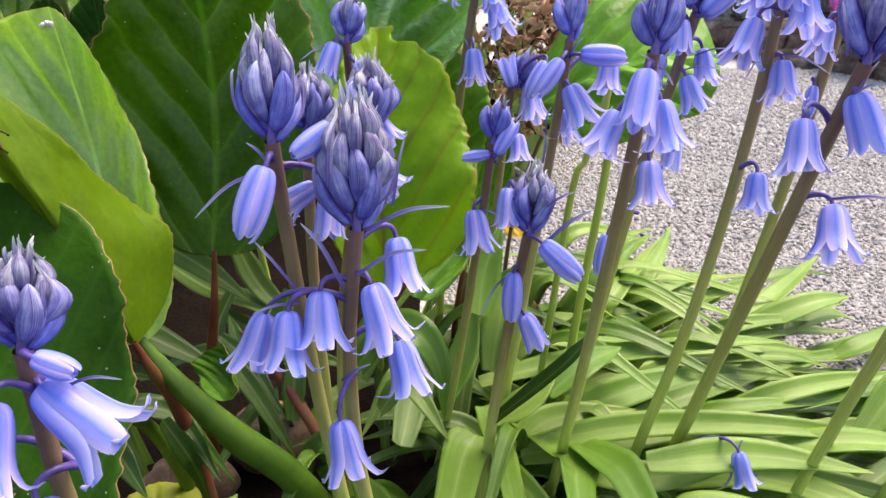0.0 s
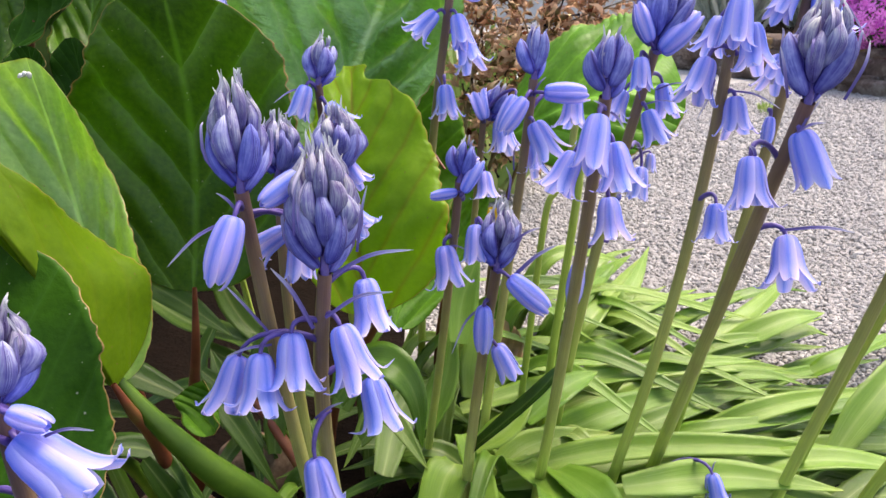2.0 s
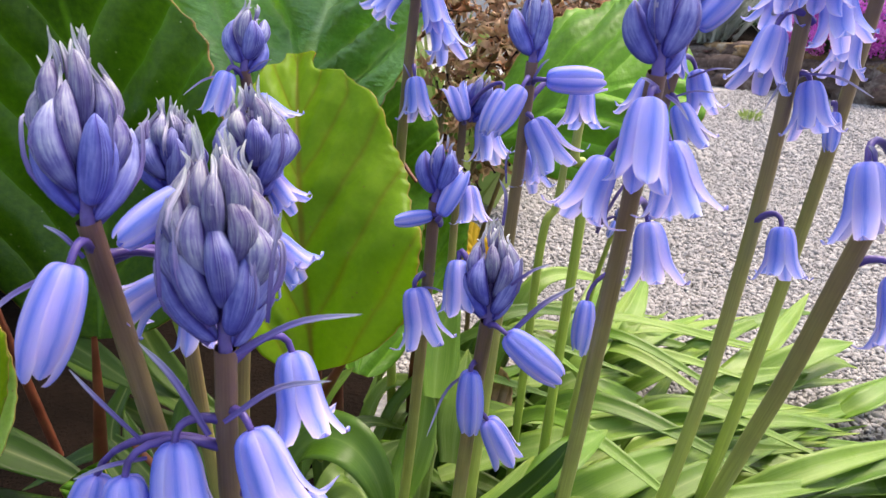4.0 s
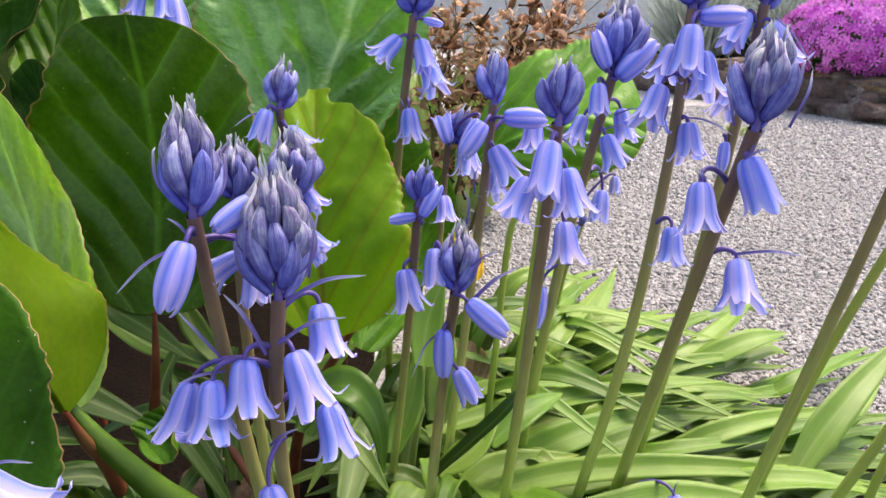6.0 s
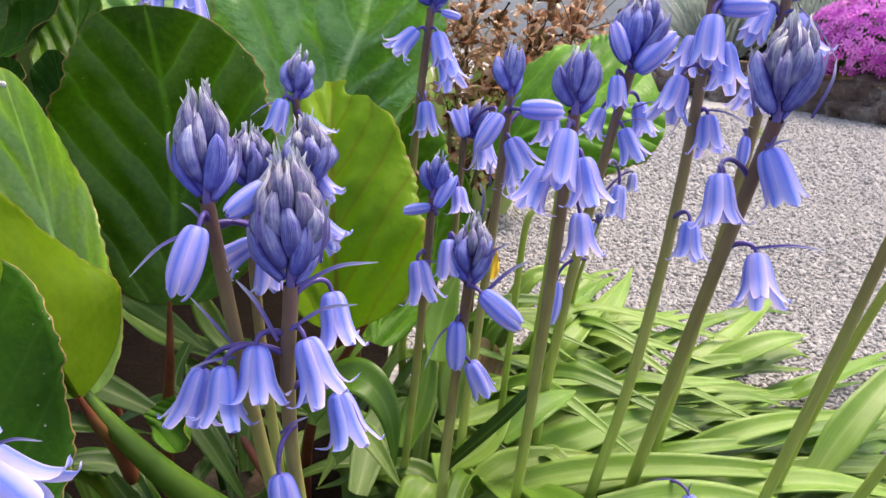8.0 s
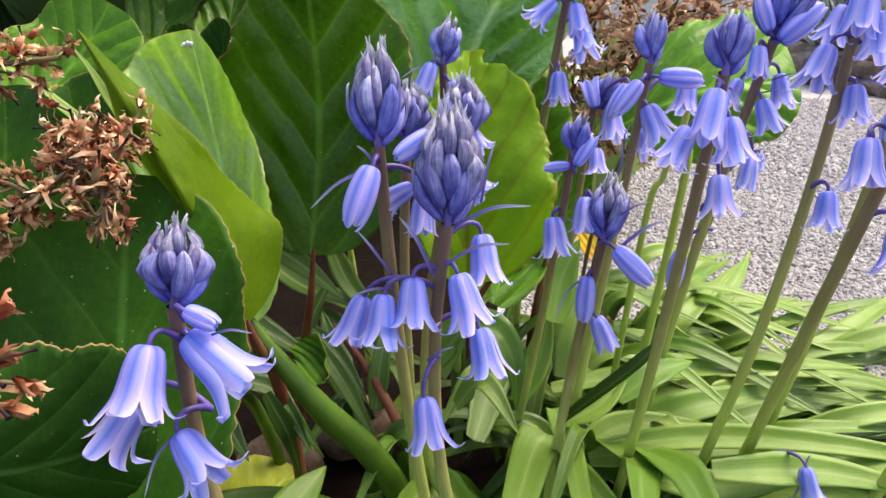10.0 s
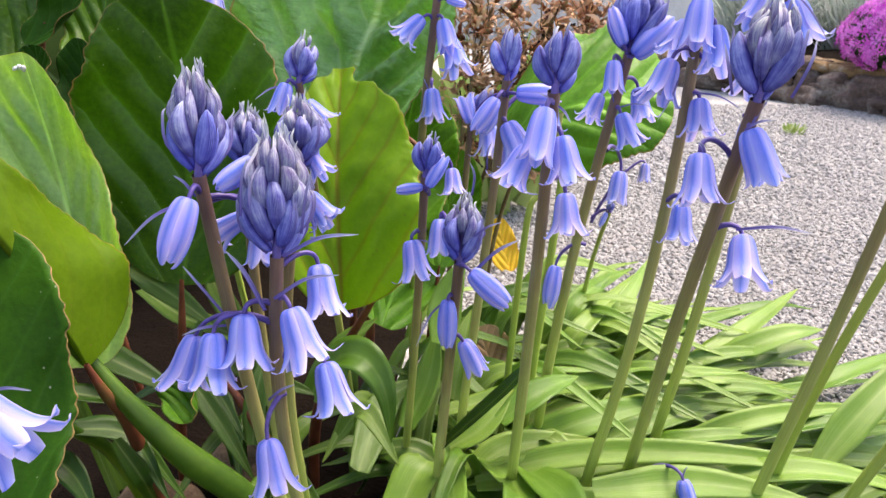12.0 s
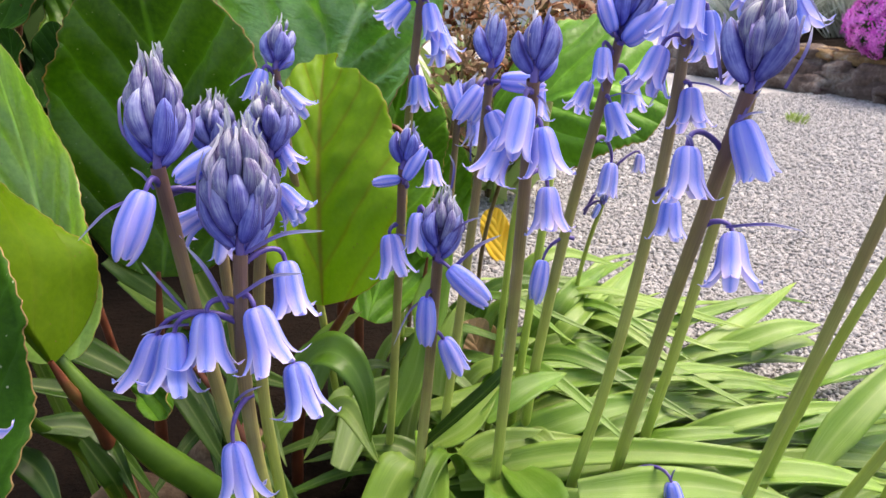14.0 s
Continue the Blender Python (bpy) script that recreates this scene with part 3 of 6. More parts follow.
def bluebell(path, radius, buds=None, bells=(), bracts=(), label=""):
    SEED[0] += 1
    rng = random.Random(SEED[0])
    base = Vector(path[0])
    plant = thing("bluebell", base, label, "bluebell", "bluebells in the clump")
    path = spline(path + ([buds[0]] if buds and (Vector(buds[0]) - Vector(path[-1])).length > 0.004 else []), 30)
    part("flower_stem", tube_mesh("flower_stem", path, [radius * (1.12 - 0.30 * k / 29) for k in range(30)], 12, STEM if buds and radius > 0.0016 else STEM_BARE, 1.0, 0.03), plant)
    for bell in bells:
        flower(plant, rng, *bell)
    if buds:
        bud_head(plant, rng, *buds)
    for a, b, r in bracts:
        a, b = Vector(a), Vector(b)
        sag = Vector((0, 0, 1)).cross(b - a).normalized() * (b - a).length * rng.uniform(-0.12, 0.12) + Vector((0, 0, 0.10 * (b - a).length))
        part("bract", blade("bract", [a, (a + b) / 2 + sag, b], 0.42 * r, BRACT, 0.7), plant)
    return plant


# ---- strap leaves ----
clump = thing("bluebell_foliage", (0.07, 0.29, 0.0), "clump of pale green glossy strap-shaped bluebell leaves", "leaf clump")
strap_rng = random.Random(5)


def strap(points, width, tone):
    """A long channelled leaf through the given points, blunt at its end."""
    n, cols = 26, 7
    path = spline(points, n)
    twist = strap_rng.uniform(-0.35, 0.35)
    roll = strap_rng.uniform(-0.3, 0.3)
    rows, under, uvs = [], [], []
    for i, p in enumerate(path):
        s = i / (n - 1)
        tan = (path[min(i + 1, n - 1)] - path[max(i - 1, 0)]).normalized()
        up = Vector((0, -0.35, 1)) - tan * Vector((0, -0.35, 1)).dot(tan)
        if up.length < 0.2:
            up = Vector((0, -1, 0)) - tan * Vector((0, -1, 0)).dot(tan)
        up.normalize()
        up = Matrix.Rotation(roll + twist * (s - 0.5), 3, tan) @ up
        across = tan.cross(up).normalized()
        w = width * 0.6 * min(1.0, 0.55 + 1.6 * s) * (1 - max(0.0, (s - 0.3) / 0.7) ** 1.9) ** 1.0 + 0.0002
        row = []
        for j in range(cols):
            v = j / (cols - 1) * 2 - 1
            row.append(p + across * v * w + up * (abs(v) ** 1.6 * w * 0.32))
            uvs.append((j / (cols - 1), s))
        rows.append(row)
        under.append([q - up * 0.0007 * (1 - 0.7 * abs(k / 3 - 1)) for k, q in enumerate(row)])
    verts = [q for row in rows for q in row] + [q for row in under for q in row]
    faces, off = [], n * cols
    for i in range(n - 1):
        for j in range(cols - 1):
            a, b, c, d = i * cols + j, i * cols + j + 1, (i + 1) * cols + j + 1, (i + 1) * cols + j
            faces += [(a, b, c, d), (off + d, off + c, off + b, off + a)]
        a, d = i * cols, (i + 1) * cols
        faces += [(a, d, off + d, off + a), (a + cols - 1, off + a + cols - 1, off + d + cols - 1, d + cols - 1)]
    me = mesh("strap_leaf", verts, faces, STRAP[max(0, min(5, round(tone * 5)))], uvs + uvs)
    return part("strap_leaf", me, clump)


# ---- bergenia ----
bergenia = thing("bergenia", (-0.06, 0.30, 0.0), "bergenia plant with large leathery green leaves and toothed rims", "shrub")
leaf_rng = random.Random(11)


def bergenia_leaf(base, tip, left, right, cup, kind, broad=0.5, blunt=2.3, bites=(), holder=None):
    """A leathery blade between its foot, tip and two sides, cupped, with a wavy toothed rim; broadest at broad, blunter with blunt."""
    base, tip, left, right = (Vector(p) for p in (base, tip, left, right))
    span = tip - base
    face = (right - left).cross(span).normalized()
    mid = base + span * broad
    nu, nv = 120, 27
    phase, rim = leaf_rng.uniform(0, 6), leaf_rng.uniform(0.006, 0.012) * min(1.0, span.length / 0.08)
    wl, wr = left - mid, right - mid
    rows, uvs = [], []
    for i in range(nu + 1):
        u = i / nu
        belly = math.sin(math.pi * u)
        foot = base + span * u
        wide = max(0.0, 1 - ((broad - u) / broad) ** 2.2) ** (1 / 2.2) if u < broad else max(0.0, 1 - ((u - broad) / (1 - broad)) ** blunt) ** (1 / blunt)
        row = []
        for j in range(nv):
            v = j / (nv - 1) * 2 - 1
            w = wr if v > 0 else wl
            lie = w - span * (w.dot(span) / span.dot(span))
            along = span * (w.dot(span) / span.dot(span))
            a = abs(v)
            ragged = (0.02 if kind == "gold" else 0.030) * noise.noise((u * 7 + phase * 9, (3 if v > 0 else 0), phase)) * a ** 2
            tooth = 1 + ragged + 0.010 * math.sin(u * 130 + phase + 3 * noise.noise((u * 20, phase, 1.0))) * a ** 10 + 0.022 * noise.noise((u * 45, phase * 5, v > 0)) * a ** 12 + 0.016 * math.sin(u * 31 + phase * 2) * a ** 3
            for where, deep, span_, hand in bites:
                if v * hand > 0:
                    tooth -= deep * a * math.exp(-((u - where) / span_) ** 4)
            p = foot + lie * a * wide * tooth + along * a * belly * 0.9
            wave = rim * a ** 3 * math.sin(u * 13 + phase + (2 if v > 0 else 0)) * 0.5
            quilt = (0.0013 if kind == "fresh" else 0.0004 if kind in ("gold", "curl", "deep") else 0.0075 if kind == "light" else 0.0018) * (1 + 1.2 * noise.noise((u * 9, v * 5, phase))) * math.cos((u * 4.6 - a * wide * 2.6) * 2 * math.pi) * (1 - a ** 3) * belly * min(1.0, a * 4)
            quilt += (0.0020 if kind == "light" else 0.0010) * noise.noise((u * 15 - a * 8, v * 9, phase * 3)) * belly * (1 - a ** 4)
            quilt *= min(1.0, span.length / 0.10) ** 2
            p = p + face * (cup * (a * a - 1) * belly + wave * belly + quilt)
            row.append(p)
            uvs.append((0.5 + v / 2, u))
        rows.append(row)
    thick = 0.0006
    cols = nv
    under = [[q - face * thick for q in row] for row in rows]
    verts = [q for row in rows for q in row] + [q for row in under for q in row]
    off, faces = (nu + 1) * cols, []
    for i in range(nu):
        for j in range(cols - 1):
            a, b, c, d = i * cols + j, i * cols + j + 1, (i + 1) * cols + j + 1, (i + 1) * cols + j
            faces += [(a, b, c, d), (off + d, off + c, off + b, off + a)]
        a, d = i * cols, (i + 1) * cols
        faces += [(a, d, off + d, off + a), (a + cols - 1, off + a + cols - 1, off + d + cols - 1, d + cols - 1)]
    label = {"yellow": "yellowing leaf", "lime": "yellow-green leaf with nibbled rim", "gold": "yellow-green leaf lit through", "orange": "orange withered leaf", "tan": "dry tan leaf"}.get(kind, "")
    return part("leaf_blade", mesh("leaf_blade", verts, faces, LEAF[kind], uvs + uvs), holder or bergenia, None, label)


def petiole(points, radius, kind):
    path = spline(points, 22)
    return part("petiole", tube_mesh("petiole", path, [radius * (0.85 + 0.3 * k / 21) * (0.4 + 0.6 * min(1.0, k / 9)) for k in range(22)], 10, STALK[kind], 0.75), bergenia)


# ---- withered flower heads ----
def shrivel_mesh(rng, material):
    """One withered floret: papery lobes, narrow, folded and twisted."""
    verts, faces, uvs = [], [], []
    for k in range(rng.choice((4, 5, 6))):
        a = k * 1.2 + rng.uniform(-0.4, 0.4)
        spread, length, curl = rng.uniform(0.1, 0.9), rng.uniform(0.6, 1.25), rng.uniform(-0.9, 1.3)
        turn = rng.uniform(-1.2, 1.2)
        b0 = len(verts)
        for i in range(7):
            s = i / 6
            bend = spread * s + curl * s * s
            r, z = math.sin(bend) * length * s + 0.06, math.cos(bend) * length * s
            w = 0.17 * math.sin(math.pi * (0.15 + 0.80 * s)) * (1 + rng.uniform(-0.6, 0.6))
            c = Vector((math.cos(a) * r, math.sin(a) * r, z))
            side = Vector((-math.sin(a), math.cos(a), 0)) * math.cos(turn * s) + Vector((0, 0, 1)) * math.sin(turn * s)
            lift = Vector((math.cos(a), math.sin(a), 0.4)) * rng.uniform(-0.06, 0.16)
            c = c + Vector([rng.uniform(-0.11, 0.11) for _ in range(3)]) * s
            verts += [c - side * w, c + lift, c + side * w * rng.uniform(0.6, 1.2)]
            uvs += [(0, s), (0.5, s), (1, s)]
        for i in range(6):
            for j in range(2):
                q = b0 + i * 3 + j
                faces.append((q, q + 1, q + 4, q + 3))
    return mesh("dry_floret", verts, faces, material, uvs)


def capsule_mesh():
    path = spline([(0, 0, 0), (0.05, 0.02, 0.5), (0.02, 0.08, 1.0), (0.10, 0.1, 1.45)], 10)
    radii = [0.10, 0.17, 0.20, 0.19, 0.14, 0.09, 0.06, 0.05, 0.05, 0.09]
    return tube_mesh("seed_capsule", path, radii, 7, DRY_DARK)


dry_rng = random.Random(21)
FLORETS = [shrivel_mesh(dry_rng, DRY) for _ in range(12)]
SUNLIT_FLORETS = [shrivel_mesh(dry_rng, DRY_SUNLIT) for _ in range(8)]
CAPSULE = capsule_mesh()


def dry_flowerhead(points, spread, count, large=1.0, sprays=()):
    """A withered head: florets along its stalk and along side sprays of (points, spread, count)."""
    first = Vector(points[0])
    foot = Vector((first.x - 0.03, first.y + 0.03, -0.005))
    head = thing("dry_flower_head", foot, "withered brown bergenia flower head with papery florets", "dead flower", "withered flower heads")
    knee = foot.lerp(first, 0.55) + Vector((-0.008, 0.008, 0))
    for n, (ps, wide, many) in enumerate([(points, spread, count), *sprays]):
        line = spline(ps, 16)
        stem = spline([foot, knee, *ps], 28) if n == 0 else line
        thick = 0.0017 if n == 0 else 0.0009
        part("stalk", tube_mesh("stalk", stem, [thick * (1 - 0.5 * k / len(stem)) for k in range(len(stem))], 8, STALK["olive"]), head)
        for k in range(int(many * 1.3)):
            s = 1 - (dry_rng.random() * 0.85) ** 1.15 if n == 0 else dry_rng.uniform(0.1, 1.0)
            root = line[int(s * 15)]
            off = Vector([max(-1.5, min(1.5, dry_rng.gauss(0, 1))) for _ in range(3)]) * 0.33 * wide * (0.55 + 0.45 * s)
            at = root + off
            if off.length > 0.004 and k % 2 == 0:
                part("twig", tube_mesh("twig", spline([line[max(0, int(s * 15) - 2)], root + off * 0.45 + Vector((0, 0, -0.001)), at], 6), [0.0005 if large < 1.3 else 0.0003] * 6, 5, STALK["olive"]), head)
            way = (off.normalized() + Vector([dry_rng.uniform(-0.7, 0.7) for _ in range(3)])).normalized()
            size = dry_rng.uniform(0.0034, 0.0066) * large
            # Most florets of the large background heads take the sun-painted copy.
            part("dry_floret", dry_rng.choice(SUNLIT_FLORETS if large > 1.3 and k % 3 else FLORETS), head, aim(at, way, size, dry_rng.uniform(0, 6)))
            if k % 3 == 0:
                part("seed_capsule", CAPSULE, head, aim(at, way, size * 1.1, dry_rng.uniform(0, 6)))
    return head


# ---- ground ----
def ground_sheet():
    """One sheet: garden bed near the plants, level gravel beyond, out to the horizon."""
    xs = np.concatenate([[-400, -60, -12, -4], np.linspace(-1.2, 2.2, 90), [4, 12, 60, 400]])
    ys = np.concatenate([[-400, -60, -12, -3], np.linspace(-0.8, 2.6, 90), [5, 12, 60, 400]])
    verts = []
    for y in ys:
        for x in xs:
            bed = max(0.0, min(1.0, (0.34 - y) / 0.1)) if x > 0.12 else 1.0 - max(0.0, min(1.0, (y - 0.45) / 0.2)) * max(0.0, min(1.0, (x + 0.1) / 0.2))
            z = 0.012 * noise.noise((x * 9, y * 9, 0.3)) * bed - 0.004 + 0.003 * noise.noise((x * 3, y * 3, 1.0))
            verts.append((x, y, z))
    nc = len(xs)
    faces = [(i * nc + j, i * nc + j + 1, (i + 1) * nc + j + 1, (i + 1) * nc + j) for i in range(len(ys) - 1) for j in range(nc - 1)]
    me = mesh("ground", verts, faces, GRAVEL)
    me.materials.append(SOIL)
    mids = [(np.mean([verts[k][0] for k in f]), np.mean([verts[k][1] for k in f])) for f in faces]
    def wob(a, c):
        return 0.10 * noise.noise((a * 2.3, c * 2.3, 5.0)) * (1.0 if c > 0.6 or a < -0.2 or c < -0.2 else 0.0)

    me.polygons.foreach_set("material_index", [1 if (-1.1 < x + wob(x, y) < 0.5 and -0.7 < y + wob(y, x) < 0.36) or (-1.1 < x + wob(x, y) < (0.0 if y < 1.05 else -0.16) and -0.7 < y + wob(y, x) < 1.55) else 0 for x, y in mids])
    return tagged(new("ground", me), "pale gravel path and garden soil darkened with painted shade", "ground", "", "structure")


ground_sheet()


def pebbles():
    rng = np.random.default_rng(3)
    phi = (1 + 5 ** 0.5) / 2
    ico = np.array([(-1, phi, 0), (1, phi, 0), (-1, -phi, 0), (1, -phi, 0), (0, -1, phi), (0, 1, phi), (0, -1, -phi), (0, 1, -phi), (phi, 0, -1), (phi, 0, 1), (-phi, 0, -1), (-phi, 0, 1)]) / (1 + phi ** 2) ** 0.5
    tri = np.array([(0, 11, 5), (0, 5, 1), (0, 1, 7), (0, 7, 10), (0, 10, 11), (1, 5, 9), (5, 11, 4), (11, 10, 2), (10, 7, 6), (7, 1, 8), (3, 9, 4), (3, 4, 2), (3, 2, 6), (3, 6, 8), (3, 8, 9), (4, 9, 5), (2, 4, 11), (6, 2, 10), (8, 6, 7), (9, 8, 1)])
    spots = []
    for y0, y1, step, r in ((0.33, 0.62, 0.0032, 0.0020), (0.62, 1.0, 0.0042, 0.0025), (1.0, 1.9, 0.0060, 0.0034)):
        for y in np.arange(y0, y1, step):
            xs = np.arange(0.0, 0.22 + 0.72 * y, step)
            for x in xs:
                spots.append((x + rng.normal(0, step * 0.3), y + rng.normal(0, step * 0.3), r * rng.choice([0.6, 0.8, 1.0, 1.0, 1.25, 1.6], p=[.15, .25, .25, .15, .15, .05])))
    for x, y, r in [s for s in spots if s[1] < 0.9]:
        spots.append((x + rng.normal(0, 0.003), y + rng.normal(0, 0.003), r * 0.6))
    spots = np.array(spots)
    n = len(spots)
    shape = ico[None] * (1 + rng.normal(0, 0.22, (n, 12, 1)))
    shape *= np.stack([rng.uniform(0.8, 1.35, n), rng.uniform(0.8, 1.2, n), rng.uniform(0.55, 0.9, n)], 1)[:, None, :] * spots[:, 2, None, None]
    ang = rng.uniform(0, 6.28, n)
    c, s = np.cos(ang)[:, None], np.sin(ang)[:, None]
    tilt = rng.normal(0, 0.35, n)[:, None]
    x, y, z = shape[..., 0], shape[..., 1], shape[..., 2]
    x, y = c * x - s * y, s * x + c * y
    y, z = np.cos(tilt) * y - np.sin(tilt) * z, np.sin(tilt) * y + np.cos(tilt) * z
    verts = np.stack([x + spots[:, 0, None], y + spots[:, 1, None], z + rng.uniform(-0.70, 0.10, n)[:, None] * spots[:, 2, None]], -1).reshape(-1, 3)
    faces = (tri[None] + (np.arange(n) * 12)[:, None, None]).reshape(-1, 3)
    me = bpy.data.meshes.new("gravel_stones")
    me.vertices.add(len(verts))
    me.vertices.foreach_set("co", verts.astype(np.float32).ravel())
    me.loops.add(faces.size)
    me.loops.foreach_set("vertex_index", faces.astype(np.int32).ravel())
    me.polygons.add(len(faces))
    me.polygons.foreach_set("loop_start", np.arange(0, faces.size, 3, dtype=np.int32))
    me.update(calc_edges=True)
    me.validate()
    me.materials.append(PEBBLE)
    return tagged(new("gravel_stones", me), "pale grey and beige loose gravel stones", "gravel", "", "stuff")


pebbles()


def rock(name, centre, size, material, seed, label, category="stone"):
    bm = bmesh.new()
    bmesh.ops.create_icosphere(bm, subdivisions=4, radius=1.0)
    for v in bm.verts:
        d = 1 + 0.22 * noise.noise(v.co * 1.3 + Vector((seed, 0, 0))) + 0.08 * noise.noise(v.co * 3.7 + Vector((0, seed, 0)))
        v.co = Vector((v.co.x * size[0], v.co.y * size[1], v.co.z * size[2])) * d
    for f in bm.faces:
        f.smooth = True
    me = bpy.data.meshes.new(name)
    bm.to_mesh(me)
    bm.free()
    me.materials.append(material)
    ob = new(name, me)
    ob.location = centre
    return tagged(ob, label, category)


rock("garden_stone", (-0.088, 0.305, 0.014), (0.022, 0.018, 0.018), TAN_STONE, 1.0, "rounded tan stone on the dark soil")
rock("garden_stone", (-0.120, 0.270, 0.010), (0.022, 0.016, 0.015), TAN_STONE, 4.0, "rounded brown stone on the dark soil")
rock("garden_stone", (0.085, 0.43, 0.012), (0.016, 0.014, 0.018), GREY_STONE, 7.0, "small pale grey stone beside the leaves")
rock("garden_stone", (0.062, 0.42, 0.010), (0.018, 0.013, 0.013), GREY_STONE, 9.0, "small whitish stone beside the leaves")


# ---- stone edging with its planting ----
EDGE_A, EDGE_B = Vector((0.70, 2.62, 0.0)), Vector((1.27, 0.98, 0.0))
edging = thing("stone_edging", (EDGE_A + EDGE_B) / 2, "low dark mossy stone edging along the gravel", "wall")
edge_rng = random.Random(4)
along = (EDGE_B - EDGE_A).normalized()
back = Vector((-along.y, along.x, 0))
back = back if back.x > 0 else -back
total = (EDGE_B - EDGE_A).length
for k in range(110):
    level = k % 3
    s = (k + edge_rng.random()) / 110 * total
    size = Vector((edge_rng.uniform(0.025, 0.11), edge_rng.uniform(0.03, 0.055), edge_rng.uniform(0.014, 0.040)))
    c = EDGE_A + along * s + back * (0.045 + 0.02 * level + edge_rng.uniform(-0.018, 0.018)) + Vector((0, 0, 0.016 + 0.034 * level + edge_rng.uniform(-0.012, 0.012)))
    if level == 2:
        size.z *= 0.6
    bm = bmesh.new()
    bmesh.ops.create_icosphere(bm, subdivisions=3, radius=1.0)
    turn = Matrix.Rotation(math.atan2(along.y, along.x) + edge_rng.uniform(-0.3, 0.3), 3, "Z")
    for v in bm.verts:
        q = Vector([math.copysign(abs(a) ** 0.7, a) for a in v.co])
        d = 1 + 0.34 * noise.noise(v.co * 1.7 + Vector((k * 3.1, 0, 0))) + 0.14 * noise.noise(v.co * 5.0 + Vector((k, 0, 0)))
        v.co = c + turn @ Vector((q.x * size.x, q.y * size.y, q.z * size.z)) * d
    for f in bm.faces:
        f.smooth = True
    me = bpy.data.meshes.new("edging_stone")
    bm.to_mesh(me)
    bm.free()
    me.materials.append(LICHEN if level == 2 and edge_rng.random() < 0.5 else WALL_STONE)
    part("edging_stone", me, edging)


def bed_mesh():
    """Raised soil behind the edging."""
    rows = []
    for i in range(20):
        row = []
        for j in range(12):
            p = EDGE_A + along * (total * i / 19) + back * (0.06 + 1.6 * j / 11)
            row.append((p.x, p.y, 0.10 + 0.03 * noise.noise(p * 6) + 0.05 * j / 11 if j else 0.0))
        rows.append(row)
    return grid_mesh("raised_bed", rows, SOIL, None)


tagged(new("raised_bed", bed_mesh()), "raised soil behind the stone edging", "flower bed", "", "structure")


def scatter_mesh(name, shapes, spots, material):
    """Many small copies of little shapes joined into one mesh."""
    verts, faces, off = [], [], 0
    for k, m in enumerate(spots):
        vs, fs = shapes[k % len(shapes)]
        verts += [m @ Vector(v) for v in vs]
        faces += [tuple(i + off for i in f) for f in fs]
        off += len(vs)
    return mesh(name, verts, faces, material, None, False)


def floret_shape():
    vs, fs = [(0, 0, 0)], []
    for k in range(5):
        a = k * 1.2566
        b = len(vs)
        for r, d, z in ((0.55, -0.34, 0.12), (1.0, -0.26, 0.16), (1.05, 0.26, 0.16), (0.55, 0.34, 0.12)):
            vs.append((math.cos(a + d) * r, math.sin(a + d) * r, z))
        fs.append((0, b, b + 1, b + 2, b + 3))
    return vs, fs


def blade_shape(wide):
    return [(-wide, 0, 0), (wide, 0, 0), (wide * 0.8, 0.1, 0.6), (-wide * 0.8, 0.1, 0.6), (0, 0.25, 1)], [(0, 1, 2, 3), (3, 2, 4)]


def cushion(centre, size, seed):
    rng = random.Random(seed)
    plant = thing("phlox_cushion", centre - Vector((0, 0, size.z)), "mound of bright pink creeping phlox on the stone edging", "flower")
    flowers, leaves = [], []
    for k in range(2600):
        d = Vector((rng.gauss(0, 1), rng.gauss(0, 1), rng.gauss(0.35, 1))).normalized()
        lump = 1 + 0.13 * noise.noise(d * 2.6 + Vector((seed, 0, 0))) + rng.uniform(-0.05, 0.04)
        p = centre + Vector((d.x * size.x, d.y * size.y, d.z * size.z)) * lump
        way = (d + Vector([rng.uniform(-0.4, 0.4) for _ in range(3)])).normalized()
        flowers.append(aim(p, way, rng.uniform(0.0095, 0.013), rng.uniform(0, 6)))
    for k in range(1600):
        d = Vector((rng.gauss(0, 1), rng.gauss(0, 1), rng.gauss(0, 1))).normalized()
        p = centre + Vector((d.x * size.x, d.y * size.y, d.z * size.z)) * rng.uniform(0.75, 0.93)
        leaves.append(aim(p, (d + Vector((0, 0, 0.3))).normalized(), rng.uniform(0.012, 0.03), rng.uniform(0, 6)))
    bm = bmesh.new()
    bmesh.ops.create_icosphere(bm, subdivisions=3, radius=0.86)
    for v in bm.verts:
        v.co = centre + Vector((v.co.x * size.x, v.co.y * size.y, v.co.z * size.z)) * (1 + 0.1 * noise.noise(v.co * 3))
    core = bpy.data.meshes.new("cushion_core")
    bm.to_mesh(core)
    bm.free()
    core.materials.append(DEEP_GREEN)
    part("cushion_core", core, plant)
    part("foliage", scatter_mesh("foliage", [blade_shape(0.12)], leaves, DEEP_GREEN), plant)
    part("bloom", scatter_mesh("bloom", [floret_shape()], flowers, PINK), plant, None, "pink five-petalled flowers")


